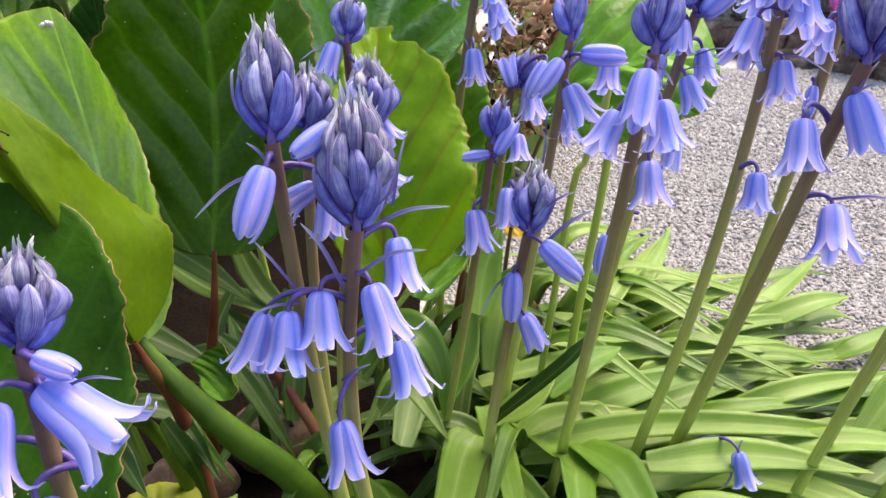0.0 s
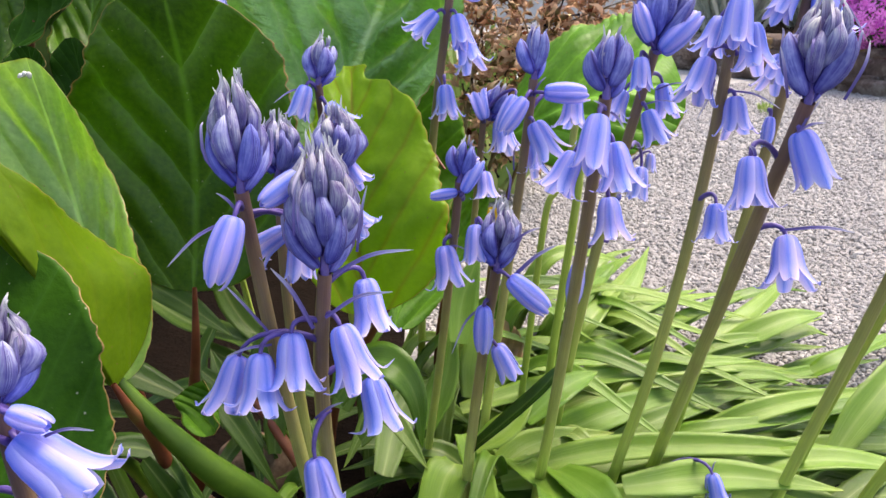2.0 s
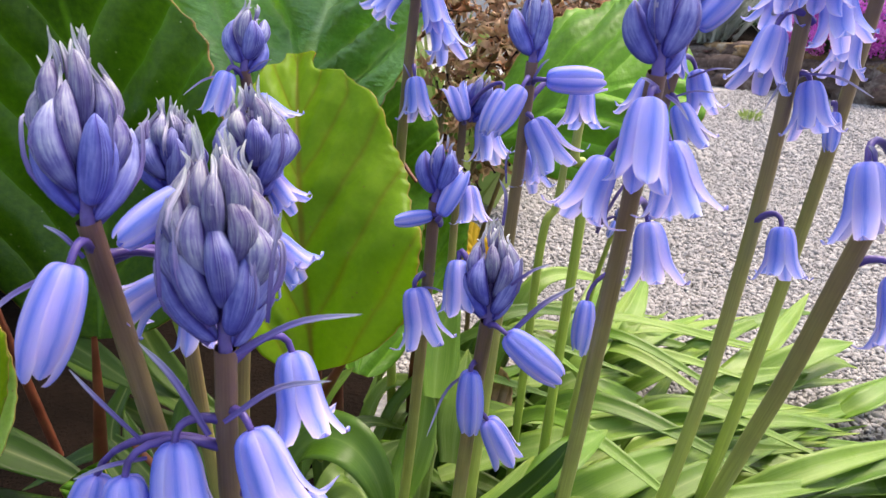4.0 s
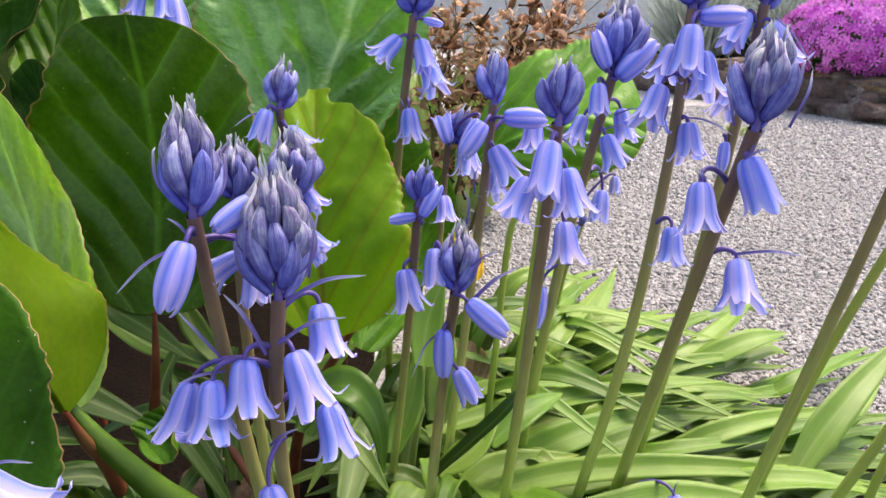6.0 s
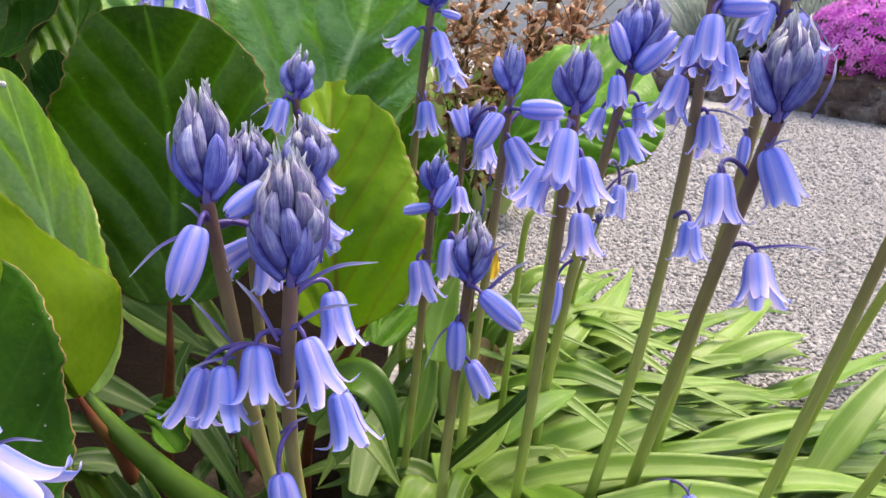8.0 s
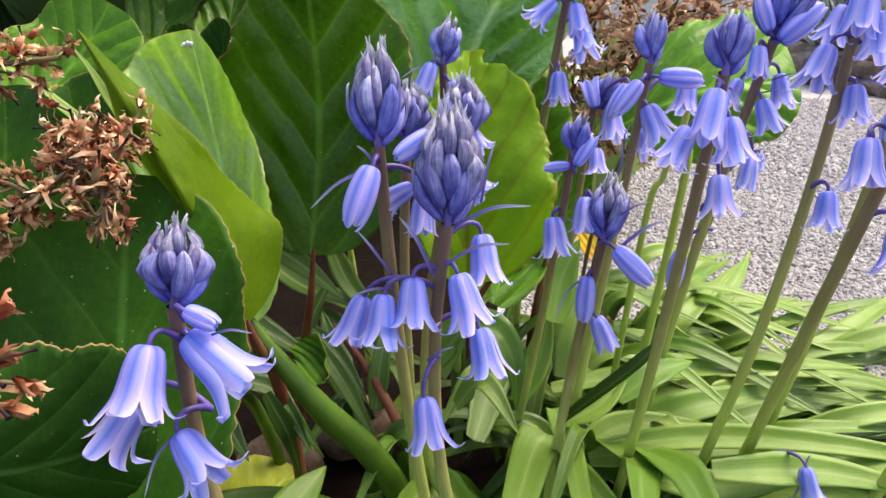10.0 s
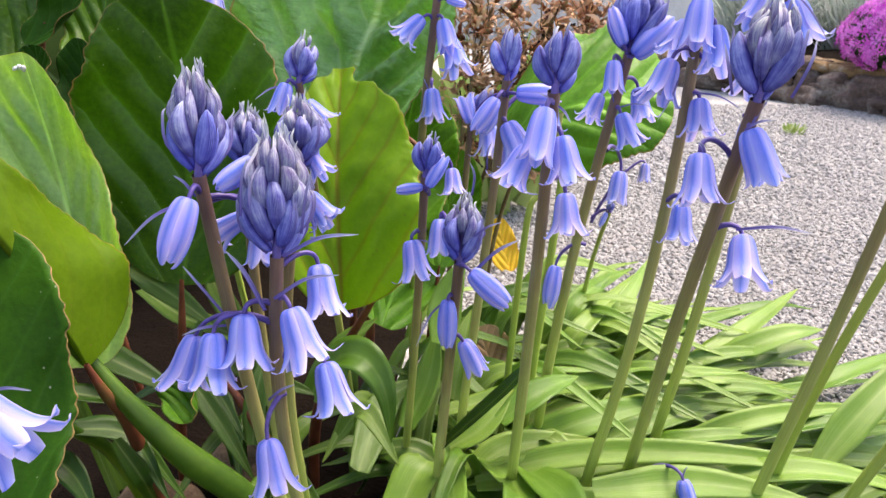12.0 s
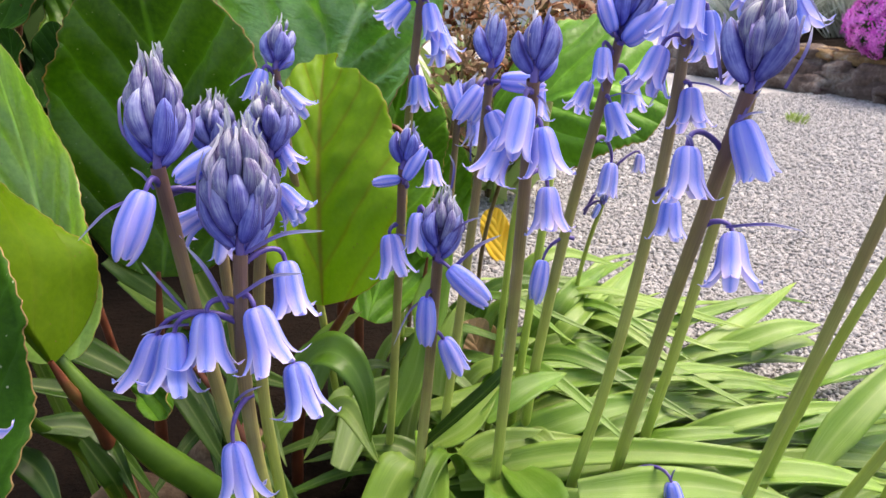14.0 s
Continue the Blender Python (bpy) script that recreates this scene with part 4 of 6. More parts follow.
def tuft(name, centre, radius, high, count, material, label, seed, wide=0.03):
    rng = random.Random(seed)
    plant = thing(name, centre, label, "plant")
    spots = []
    for k in range(count):
        a, r = rng.uniform(0, 6.28), radius * rng.random() ** 0.5
        foot = centre + Vector((math.cos(a) * r * 0.6, math.sin(a) * r * 0.6, rng.uniform(0, high * 0.5)))
        way = Vector((math.cos(a) * r / radius * 0.7 + rng.gauss(0, 0.2), math.sin(a) * r / radius * 0.7 + rng.gauss(0, 0.2), 1)).normalized()
        spots.append(aim(foot, way, high * rng.uniform(0.35, 0.7), rng.uniform(0, 6)))
    part("foliage", scatter_mesh("foliage", [blade_shape(wide)], spots, material), plant)
    for k in range(6 if high > 0.1 else 0):
        a = k * 1.05 + rng.uniform(-0.3, 0.3)
        lean = Vector((math.cos(a), math.sin(a), 0)) * radius * 0.5
        part("stem", tube_mesh("stem", spline([centre - Vector((0, 0, 0.01)), centre + lean * 0.5 + Vector((0, 0, high * 0.4)), centre + lean + Vector((0, 0, high * 0.8))], 8), [0.004 * (1 - 0.1 * i) for i in range(8)], 6, STALK["olive"]), plant)


cushion(Vector((1.19, 1.79, 0.175)), Vector((0.20, 0.22, 0.11)), 3)
tuft("silver_shrub", Vector((0.96, 2.30, 0.10)), 0.16, 0.26, 900, SILVER, "soft silver-green tufted shrub behind the edging", 5)
tuft("silver_shrub", Vector((1.30, 2.35, 0.10)), 0.18, 0.22, 700, SILVER, "soft silver-green tufted shrub behind the edging", 6)
tuft("garden_shrub", Vector((-0.42, 0.86, 0.0)), 0.34, 0.50, 1500, HEDGE, "green leafy shrub behind the bergenia", 7, 0.06)
tuft("garden_shrub", Vector((0.07, 0.86, 0.0)), 0.07, 0.20, 160, LIME, "yellow-green leafy plant behind the withered flowers", 12, 0.07)
tuft("garden_shrub", Vector((1.9, 3.0, 0.0)), 0.7, 0.8, 1500, HEDGE, "green leafy shrub behind the flower bed", 8, 0.05)


tuft("gravel_weed", Vector((0.702, 1.426, 0.0)), 0.03, 0.025, 60, LIME, "small yellow-green weed in the gravel", 15, 0.12)


def far_wall():
    bm = bmesh.new()
    bmesh.ops.create_cube(bm, size=1.0)
    for v in bm.verts:
        v.co = Vector((v.co.x * 14, v.co.y * 0.3 + 6.0, v.co.z * 2.4 + 1.2))
    bmesh.ops.bevel(bm, geom=bm.edges[:], offset=0.02, segments=2, affect="EDGES")
    me = bpy.data.meshes.new("wall_far")
    bm.to_mesh(me)
    bm.free()
    me.materials.append(PALE_WALL)
    return tagged(new("wall_far", me), "pale grey stone wall beyond the garden", "wall", "", "structure")


far_wall()


# ---- bluebell stems with flowers ----
bluebell([(-0.0538, 0.1274, -0.0484), (-0.0579, 0.1260, -0.0167), (-0.0619, 0.1246, 0.0149), (-0.0660, 0.1232, 0.0466), (-0.0701, 0.1218, 0.0782), (-0.0753, 0.1202, 0.1098), (-0.0786, 0.1187, 0.1414), (-0.0788, 0.1178, 0.1731)], 0.0023,
    buds=((-0.0788, 0.1178, 0.1731), (-0.0797, 0.1256, 0.1928), 0.0150, 12, 0.90),
    bells=[
        ((-0.0766, 0.1184, 0.1653), (-0.0747, 0.1146, 0.1673), (-0.0580, 0.1116, 0.1539), 'o'),
        ((-0.0760, 0.1186, 0.1607), (-0.0817, 0.1097, 0.1668), (-0.0827, 0.1001, 0.1503), 'o'),
        ((-0.0739, 0.1195, 0.1444), (-0.0930, 0.1203, 0.1461), (-0.1020, 0.1131, 0.1316), 'o'),
        ((-0.0739, 0.1195, 0.1444), (-0.0763, 0.1077, 0.1450), (-0.0643, 0.1001, 0.1361), 'o'),
        ((-0.0772, 0.1182, 0.1697), (-0.0737, 0.1126, 0.1745), (-0.0660, 0.1124, 0.1711), 'R'),
    ],
    bracts=[
        ((-0.0694, 0.1135, 0.1678), (-0.0585, 0.1133, 0.1694), 0.0007),
        ((-0.0778, 0.1076, 0.1441), (-0.0825, 0.1000, 0.1326), 0.0008),
    ],
    label='blue-violet bluebell with pale crown of buds beside bergenia leaf')
bluebell([(-0.0221, 0.2053, -0.0300), (-0.0247, 0.2003, 0.0030), (-0.0278, 0.1974, 0.0339), (-0.0318, 0.1931, 0.0657), (-0.0353, 0.1887, 0.0982), (-0.0378, 0.1832, 0.1321), (-0.0394, 0.1767, 0.1668), (-0.0404, 0.1702, 0.2015)], 0.0023,
    buds=((-0.0404, 0.1702, 0.2015), (-0.0418, 0.1798, 0.2297), 0.0158, 15, 0.80),
    bells=[
        ((-0.0407, 0.1713, 0.1953), (-0.0404, 0.1617, 0.1973), (-0.0455, 0.1544, 0.1817), 'B'),
        ((-0.0407, 0.1717, 0.1942), (-0.0323, 0.1806, 0.1871), (-0.0423, 0.1781, 0.1810), 'o'),
        ((-0.0406, 0.1720, 0.1923), (-0.0301, 0.1890, 0.1827), (-0.0305, 0.1835, 0.1695), 'h'),
    ],
    bracts=[
        ((-0.0430, 0.1640, 0.1954), (-0.0578, 0.1591, 0.1853), 0.0011),
        ((-0.0409, 0.1676, 0.1962), (-0.0460, 0.1675, 0.2018), 0.0009),
    ],
    label='bluebell with tall closed purple-blue bud head and hanging bud')
bluebell([(-0.0064, 0.1904, -0.0300), (-0.0098, 0.1865, 0.0003), (-0.0135, 0.1840, 0.0290), (-0.0183, 0.1809, 0.0582), (-0.0229, 0.1772, 0.0878), (-0.0246, 0.1730, 0.1185), (-0.0236, 0.1688, 0.1495), (-0.0199, 0.1651, 0.1805)], 0.0023,
    buds=((-0.0199, 0.1651, 0.1805), (-0.0204, 0.1761, 0.2132), 0.0205, 22, 1.00),
    bells=[
        ((-0.0202, 0.1632, 0.1947), (-0.0254, 0.1737, 0.2050), (-0.0349, 0.1667, 0.1986), 'B'),
        ((-0.0218, 0.1680, 0.1579), (-0.0452, 0.1658, 0.1563), (-0.0496, 0.1609, 0.1411), 'o'),
        ((-0.0218, 0.1680, 0.1579), (-0.0377, 0.1600, 0.1599), (-0.0381, 0.1547, 0.1441), 'o'),
        ((-0.0215, 0.1671, 0.1648), (-0.0295, 0.1623, 0.1646), (-0.0288, 0.1567, 0.1481), 'o'),
        ((-0.0214, 0.1667, 0.1670), (-0.0164, 0.1613, 0.1669), (-0.0108, 0.1556, 0.1508), 'o'),
        ((-0.0222, 0.1692, 0.1483), (-0.0106, 0.1725, 0.1445), (-0.0064, 0.1670, 0.1284), 'o'),
        ((-0.0210, 0.1656, 0.1755), (-0.0105, 0.1724, 0.1754), (-0.0081, 0.1671, 0.1599), 'o'),
        ((-0.0229, 0.1710, 0.1349), (-0.0264, 0.1616, 0.1254), (-0.0230, 0.1555, 0.1088), 'o'),
    ],
    bracts=[
        ((-0.0361, 0.1644, 0.1642), (-0.0466, 0.1669, 0.1767), 0.0009),
        ((-0.0235, 0.1618, 0.1660), (-0.0339, 0.1654, 0.1819), 0.0015),
        ((-0.0167, 0.1593, 0.1822), (0.0034, 0.1585, 0.1886), 0.0013),
        ((-0.0194, 0.1573, 0.1712), (-0.0020, 0.1567, 0.1782), 0.0012),
        ((-0.0258, 0.1645, 0.1365), (-0.0176, 0.1639, 0.1421), 0.0009),
        ((-0.0357, 0.1649, 0.1599), (-0.0476, 0.1626, 0.1579), 0.0009),
        ((-0.0097, 0.1521, 0.1908), (-0.0068, 0.1551, 0.2062), 0.0008),
        ((-0.0242, 0.1520, 0.1953), (-0.0220, 0.1545, 0.2093), 0.0008),
    ],
    label='bluebell with grey-purple bud head and open blue bells')
bluebell([(-0.0382, 0.2255, -0.0300), (-0.0386, 0.2225, 0.0025), (-0.0389, 0.2195, 0.0349), (-0.0393, 0.2165, 0.0674), (-0.0397, 0.2135, 0.0999), (-0.0402, 0.2098, 0.1323), (-0.0395, 0.2059, 0.1648), (-0.0375, 0.2020, 0.1972)], 0.0020,
    buds=((-0.0376, 0.2020, 0.1972), (-0.0368, 0.2081, 0.2155), 0.0141, 12, 0.60),
    label='blue bluebell with drooping bells on an olive-brown stem')
bluebell([(-0.0336, 0.2377, -0.0300), (-0.0335, 0.2323, 0.0027), (-0.0334, 0.2269, 0.0353), (-0.0338, 0.2210, 0.0680), (-0.0337, 0.2143, 0.1007), (-0.0312, 0.2076, 0.1334), (-0.0261, 0.2010, 0.1660), (-0.0185, 0.1945, 0.1987)], 0.0022,
    buds=((-0.0184, 0.1945, 0.1987), (-0.0190, 0.2013, 0.2186), 0.0146, 12, 0.60),
    bells=[
        ((-0.0182, 0.1961, 0.1907), (-0.0188, 0.2022, 0.1881), (-0.0110, 0.1987, 0.1788), 'o'),
        ((-0.0176, 0.1932, 0.2047), (-0.0171, 0.1995, 0.2019), (-0.0115, 0.1968, 0.1938), 'o'),
        ((-0.0182, 0.1962, 0.1902), (-0.0189, 0.2003, 0.1880), (-0.0103, 0.1971, 0.1785), 'o'),
    ],
    label='blue bluebell with drooping bells on an olive-brown stem')
bluebell([(-0.0292, 0.3458, -0.0300), (-0.0308, 0.3394, 0.0055), (-0.0313, 0.3258, 0.0449), (-0.0317, 0.3125, 0.0828), (-0.0322, 0.2995, 0.1190), (-0.0329, 0.2856, 0.1535), (-0.0329, 0.2719, 0.1862), (-0.0328, 0.2615, 0.2171)], 0.0019,
    buds=((-0.0328, 0.2615, 0.2171), (-0.0295, 0.2672, 0.2345), 0.0171, 7, 0.50),
    bells=[
        ((-0.0325, 0.2621, 0.2135), (-0.0367, 0.2585, 0.2167), (-0.0409, 0.2549, 0.2046), 'h'),
        ((-0.0325, 0.2626, 0.2114), (-0.0298, 0.2595, 0.2097), (-0.0209, 0.2579, 0.2000), 'o'),
    ],
    bracts=[
        ((-0.0348, 0.2601, 0.2156), (-0.0376, 0.2607, 0.2225), 0.0008),
        ((-0.0371, 0.2585, 0.2159), (-0.0485, 0.2555, 0.2111), 0.0008),
        ((-0.0313, 0.2601, 0.2160), (-0.0246, 0.2592, 0.2197), 0.0008),
    ],
    label='blue bluebell with drooping bells on an olive-brown stem')
bluebell([(0.0148, 0.2417, -0.0300), (0.0162, 0.2392, -0.0031), (0.0177, 0.2363, 0.0238), (0.0194, 0.2331, 0.0506), (0.0215, 0.2300, 0.0775), (0.0240, 0.2270, 0.1044), (0.0265, 0.2187, 0.1339), (0.0289, 0.2073, 0.1633)], 0.0022,
    buds=((0.0289, 0.2073, 0.1633), (0.0313, 0.2145, 0.1851), 0.0135, 14, 0.70),
    bells=[
        ((0.0279, 0.2086, 0.1601), (0.0327, 0.2026, 0.1620), (0.0447, 0.2000, 0.1514), 'B'),
        ((0.0263, 0.2198, 0.1311), (0.0303, 0.2189, 0.1287), (0.0361, 0.2185, 0.1152), 'h'),
        ((0.0272, 0.2129, 0.1494), (0.0250, 0.2099, 0.1487), (0.0245, 0.2096, 0.1312), 'b'),
        ((0.0281, 0.2073, 0.1643), (0.0226, 0.2129, 0.1767), (0.0222, 0.2078, 0.1638), 'h'),
    ],
    bracts=[
        ((0.0335, 0.2047, 0.1607), (0.0485, 0.2051, 0.1721), 0.0015),
        ((0.0247, 0.2099, 0.1487), (0.0139, 0.2080, 0.1320), 0.0008),
        ((0.0337, 0.2043, 0.1733), (0.0424, 0.2036, 0.1784), 0.0008),
        ((0.0330, 0.2136, 0.1846), (0.0323, 0.2152, 0.1953), 0.0009),
    ],
    label='young bluebell with grey-purple buds barely opening')
bluebell([(-0.0056, 0.2980, -0.0300), (-0.0016, 0.2872, 0.0015), (0.0023, 0.2744, 0.0341), (0.0059, 0.2619, 0.0664), (0.0093, 0.2493, 0.0983), (0.0122, 0.2373, 0.1296), (0.0150, 0.2264, 0.1603), (0.0175, 0.2156, 0.1909)], 0.0018,
    buds=((0.0176, 0.2157, 0.1909), (0.0207, 0.2203, 0.2048), 0.0116, 7, 0.35),
    bells=[
        ((0.0185, 0.2177, 0.1845), (0.0167, 0.2152, 0.1871), (0.0076, 0.2152, 0.1859), 'b'),
        ((0.0184, 0.2179, 0.1840), (0.0185, 0.2132, 0.1876), (0.0245, 0.2162, 0.1972), 'b'),
        ((0.0169, 0.2231, 0.1695), (0.0121, 0.2211, 0.1666), (0.0146, 0.2159, 0.1514), 'o'),
        ((0.0191, 0.2159, 0.1897), (0.0261, 0.2256, 0.1912), (0.0269, 0.2221, 0.1808), 'o'),
    ],
    bracts=[
        ((0.0123, 0.2211, 0.1666), (0.0218, 0.2178, 0.1644), 0.0006),
        ((0.0119, 0.2211, 0.1666), (0.0140, 0.2205, 0.1712), 0.0006),
    ],
    label='blue bluebell with drooping bells on an olive-brown stem')
bluebell([(-0.0024, 0.3889, -0.0300), (-0.0010, 0.3815, 0.0106), (0.0004, 0.3694, 0.0528), (0.0023, 0.3569, 0.0941), (0.0052, 0.3447, 0.1342), (0.0088, 0.3350, 0.1728), (0.0133, 0.3276, 0.2107), (0.0187, 0.3203, 0.2485)], 0.0023,
    buds=((0.0188, 0.3203, 0.2485), (0.0213, 0.3276, 0.2705), 0.0173, 10, 0.30),
    bells=[
        ((0.0154, 0.3274, 0.2115), (0.0156, 0.3222, 0.2080), (0.0168, 0.3169, 0.1922), 'o'),
        ((0.0171, 0.3224, 0.2376), (0.0122, 0.3182, 0.2396), (0.0004, 0.3151, 0.2290), 'o'),
        ((0.0172, 0.3221, 0.2390), (0.0211, 0.3182, 0.2386), (0.0243, 0.3131, 0.2240), 'h'),
        ((0.0167, 0.3237, 0.2302), (0.0243, 0.3256, 0.2297), (0.0284, 0.3199, 0.2131), 'o'),
        ((0.0175, 0.3213, 0.2436), (0.0229, 0.3174, 0.2470), (0.0315, 0.3162, 0.2447), 'b'),
    ],
    bracts=[
        ((0.0148, 0.3247, 0.2051), (0.0115, 0.3255, 0.2127), 0.0007),
    ],
    label='blue bluebell with drooping bells on an olive-brown stem')
bluebell([(0.0180, 0.3450, 0.0000), (0.0260, 0.3380, 0.0950), (0.0340, 0.3310, 0.1900)], 0.0019,
    buds=((0.0365, 0.3308, 0.1908), (0.0439, 0.3360, 0.2072), 0.0157, 7, 0.30),
    bells=[
        ((0.0338, 0.3311, 0.1882), (0.0341, 0.3270, 0.1910), (0.0301, 0.3318, 0.2047), 'h'),
        ((0.0341, 0.3309, 0.1909), (0.0424, 0.3306, 0.1908), (0.0447, 0.3246, 0.1734), 'o'),
        ((0.0342, 0.3309, 0.1920), (0.0474, 0.3174, 0.2032), (0.0393, 0.3127, 0.1881), 'b'),
    ],
    label='blue bluebell with drooping bells on an olive-brown stem')
bluebell([(0.0207, 0.2684, -0.0300), (0.0241, 0.2665, 0.0055), (0.0275, 0.2646, 0.0409), (0.0308, 0.2626, 0.0764), (0.0350, 0.2603, 0.1118), (0.0391, 0.2579, 0.1473), (0.0428, 0.2554, 0.1827), (0.0461, 0.2529, 0.2182)], 0.0020,
    buds=((0.0461, 0.2529, 0.2182), (0.0478, 0.2594, 0.2375), 0.0134, 7, 0.25),
    bells=[
        ((0.0455, 0.2535, 0.2109), (0.0494, 0.2491, 0.2138), (0.0655, 0.2482, 0.2131), 'B'),
        ((0.0455, 0.2534, 0.2115), (0.0421, 0.2454, 0.2124), (0.0339, 0.2420, 0.2011), 'B'),
        ((0.0447, 0.2540, 0.2034), (0.0462, 0.2501, 0.2030), (0.0535, 0.2449, 0.1887), 'o'),
        ((0.0438, 0.2546, 0.1947), (0.0466, 0.2604, 0.1926), (0.0485, 0.2561, 0.1801), 'o'),
        ((0.0450, 0.2538, 0.2065), (0.0640, 0.2667, 0.2108), (0.0624, 0.2618, 0.1962), 'o'),
    ],
    bracts=[
        ((0.0459, 0.2491, 0.2142), (0.0498, 0.2485, 0.2192), 0.0008),
        ((0.0393, 0.2515, 0.1849), (0.0410, 0.2528, 0.1952), 0.0007),
    ],
    label='blue bluebell with drooping bells on an olive-brown stem')
bluebell([(0.0480, 0.2630, -0.0282), (0.0491, 0.2533, 0.0077), (0.0504, 0.2406, 0.0442), (0.0516, 0.2277, 0.0805), (0.0525, 0.2148, 0.1164), (0.0533, 0.2029, 0.1517), (0.0539, 0.1911, 0.1868), (0.0541, 0.1793, 0.2220)], 0.0021,
    buds=((0.0542, 0.1793, 0.2220), (0.0563, 0.1851, 0.2392), 0.0147, 9, 0.25),
    bells=[
        ((0.0548, 0.1808, 0.2175), (0.0516, 0.1751, 0.2180), (0.0482, 0.1685, 0.2039), 'h'),
        ((0.0546, 0.1834, 0.2096), (0.0482, 0.1867, 0.2058), (0.0418, 0.1827, 0.1934), 'o'),
        ((0.0546, 0.1834, 0.2096), (0.0564, 0.1774, 0.2104), (0.0585, 0.1727, 0.1966), 'o'),
        ((0.0543, 0.1884, 0.1947), (0.0611, 0.1965, 0.1898), (0.0618, 0.1917, 0.1757), 'o'),
    ],
    bracts=[
        ((0.0549, 0.1768, 0.2184), (0.0579, 0.1734, 0.2146), 0.0008),
        ((0.0538, 0.1766, 0.2189), (0.0500, 0.1756, 0.2216), 0.0007),
    ],
    label='blue bluebell with drooping bells on an olive-brown stem')
bluebell([(0.0619, 0.3020, -0.0300), (0.0650, 0.2978, 0.0070), (0.0677, 0.2912, 0.0453), (0.0707, 0.2838, 0.0830), (0.0746, 0.2766, 0.1199), (0.0795, 0.2718, 0.1555), (0.0856, 0.2672, 0.1909), (0.0923, 0.2628, 0.2264)], 0.00234,
    buds=((0.0922, 0.2628, 0.2264), (0.0989, 0.2726, 0.2563), 0.0177, 15, 0.35),
    bells=[
        ((0.0916, 0.2629, 0.2250), (0.0933, 0.2585, 0.2263), (0.1068, 0.2621, 0.2384), 'B'),
        ((0.0917, 0.2628, 0.2257), (0.0892, 0.2585, 0.2299), (0.0850, 0.2631, 0.2429), 'b'),
        ((0.0910, 0.2636, 0.2200), (0.0856, 0.2574, 0.2245), (0.0853, 0.2533, 0.2123), 'h'),
        ((0.0902, 0.2643, 0.2137), (0.0837, 0.2687, 0.2112), (0.0783, 0.2652, 0.2001), 'o'),
        ((0.0906, 0.2640, 0.2168), (0.0979, 0.2678, 0.2137), (0.0997, 0.2632, 0.2001), 'o'),
        ((0.0893, 0.2653, 0.2062), (0.0903, 0.2598, 0.2049), (0.0950, 0.2551, 0.1916), 'o'),
        ((0.0873, 0.2674, 0.1893), (0.0978, 0.2853, 0.1767), (0.0955, 0.2805, 0.1625), 'h'),
        ((0.0824, 0.2728, 0.1479), (0.0698, 0.2703, 0.1392), (0.0665, 0.2646, 0.1226), 'b'),
    ],
    bracts=[
        ((0.0880, 0.2594, 0.2068), (0.1012, 0.2572, 0.2078), 0.0007),
        ((0.0871, 0.2594, 0.2092), (0.0842, 0.2603, 0.2175), 0.0006),
        ((0.0944, 0.2643, 0.2117), (0.1067, 0.2626, 0.2142), 0.0007),
    ],
    label='blue bluebell with drooping bells on an olive-brown stem')
bluebell([(0.0734, 0.2520, -0.0300), (0.0791, 0.2489, 0.0107), (0.0844, 0.2438, 0.0528), (0.0916, 0.2381, 0.0940), (0.0972, 0.2333, 0.1340), (0.1016, 0.2304, 0.1729), (0.1044, 0.2276, 0.2117), (0.1054, 0.2248, 0.2505)], 0.00216,
    buds=((0.1054, 0.2248, 0.2505), (0.1094, 0.2310, 0.2694), 0.0158, 12, 0.40),
    bells=[
        ((0.1096, 0.2249, 0.2472), (0.1026, 0.2172, 0.2455), (0.1002, 0.2120, 0.2299), 'h'),
        ((0.1087, 0.2254, 0.2392), (0.1097, 0.2235, 0.2373), (0.1106, 0.2182, 0.2217), 'o'),
        ((0.1073, 0.2262, 0.2279), (0.0968, 0.2229, 0.2271), (0.0914, 0.2183, 0.2127), 'o'),
        ((0.1085, 0.2255, 0.2379), (0.1037, 0.2337, 0.2388), (0.0985, 0.2297, 0.2265), 'o'),
        ((0.1060, 0.2272, 0.2159), (0.1072, 0.2234, 0.2148), (0.1077, 0.2189, 0.2011), 'o'),
        ((0.1014, 0.2301, 0.1774), (0.1042, 0.2207, 0.1796), (0.1031, 0.2162, 0.1659), 'o'),
        ((0.1095, 0.2250, 0.2458), (0.1063, 0.2209, 0.2481), (0.1206, 0.2204, 0.2483), 'B'),
    ],
    bracts=[
        ((0.1046, 0.2233, 0.2166), (0.1205, 0.2189, 0.2112), 0.0008),
        ((0.0984, 0.2193, 0.2208), (0.0916, 0.2136, 0.2092), 0.0006),
    ],
    label='blue bluebell with drooping bells on an olive-brown stem')
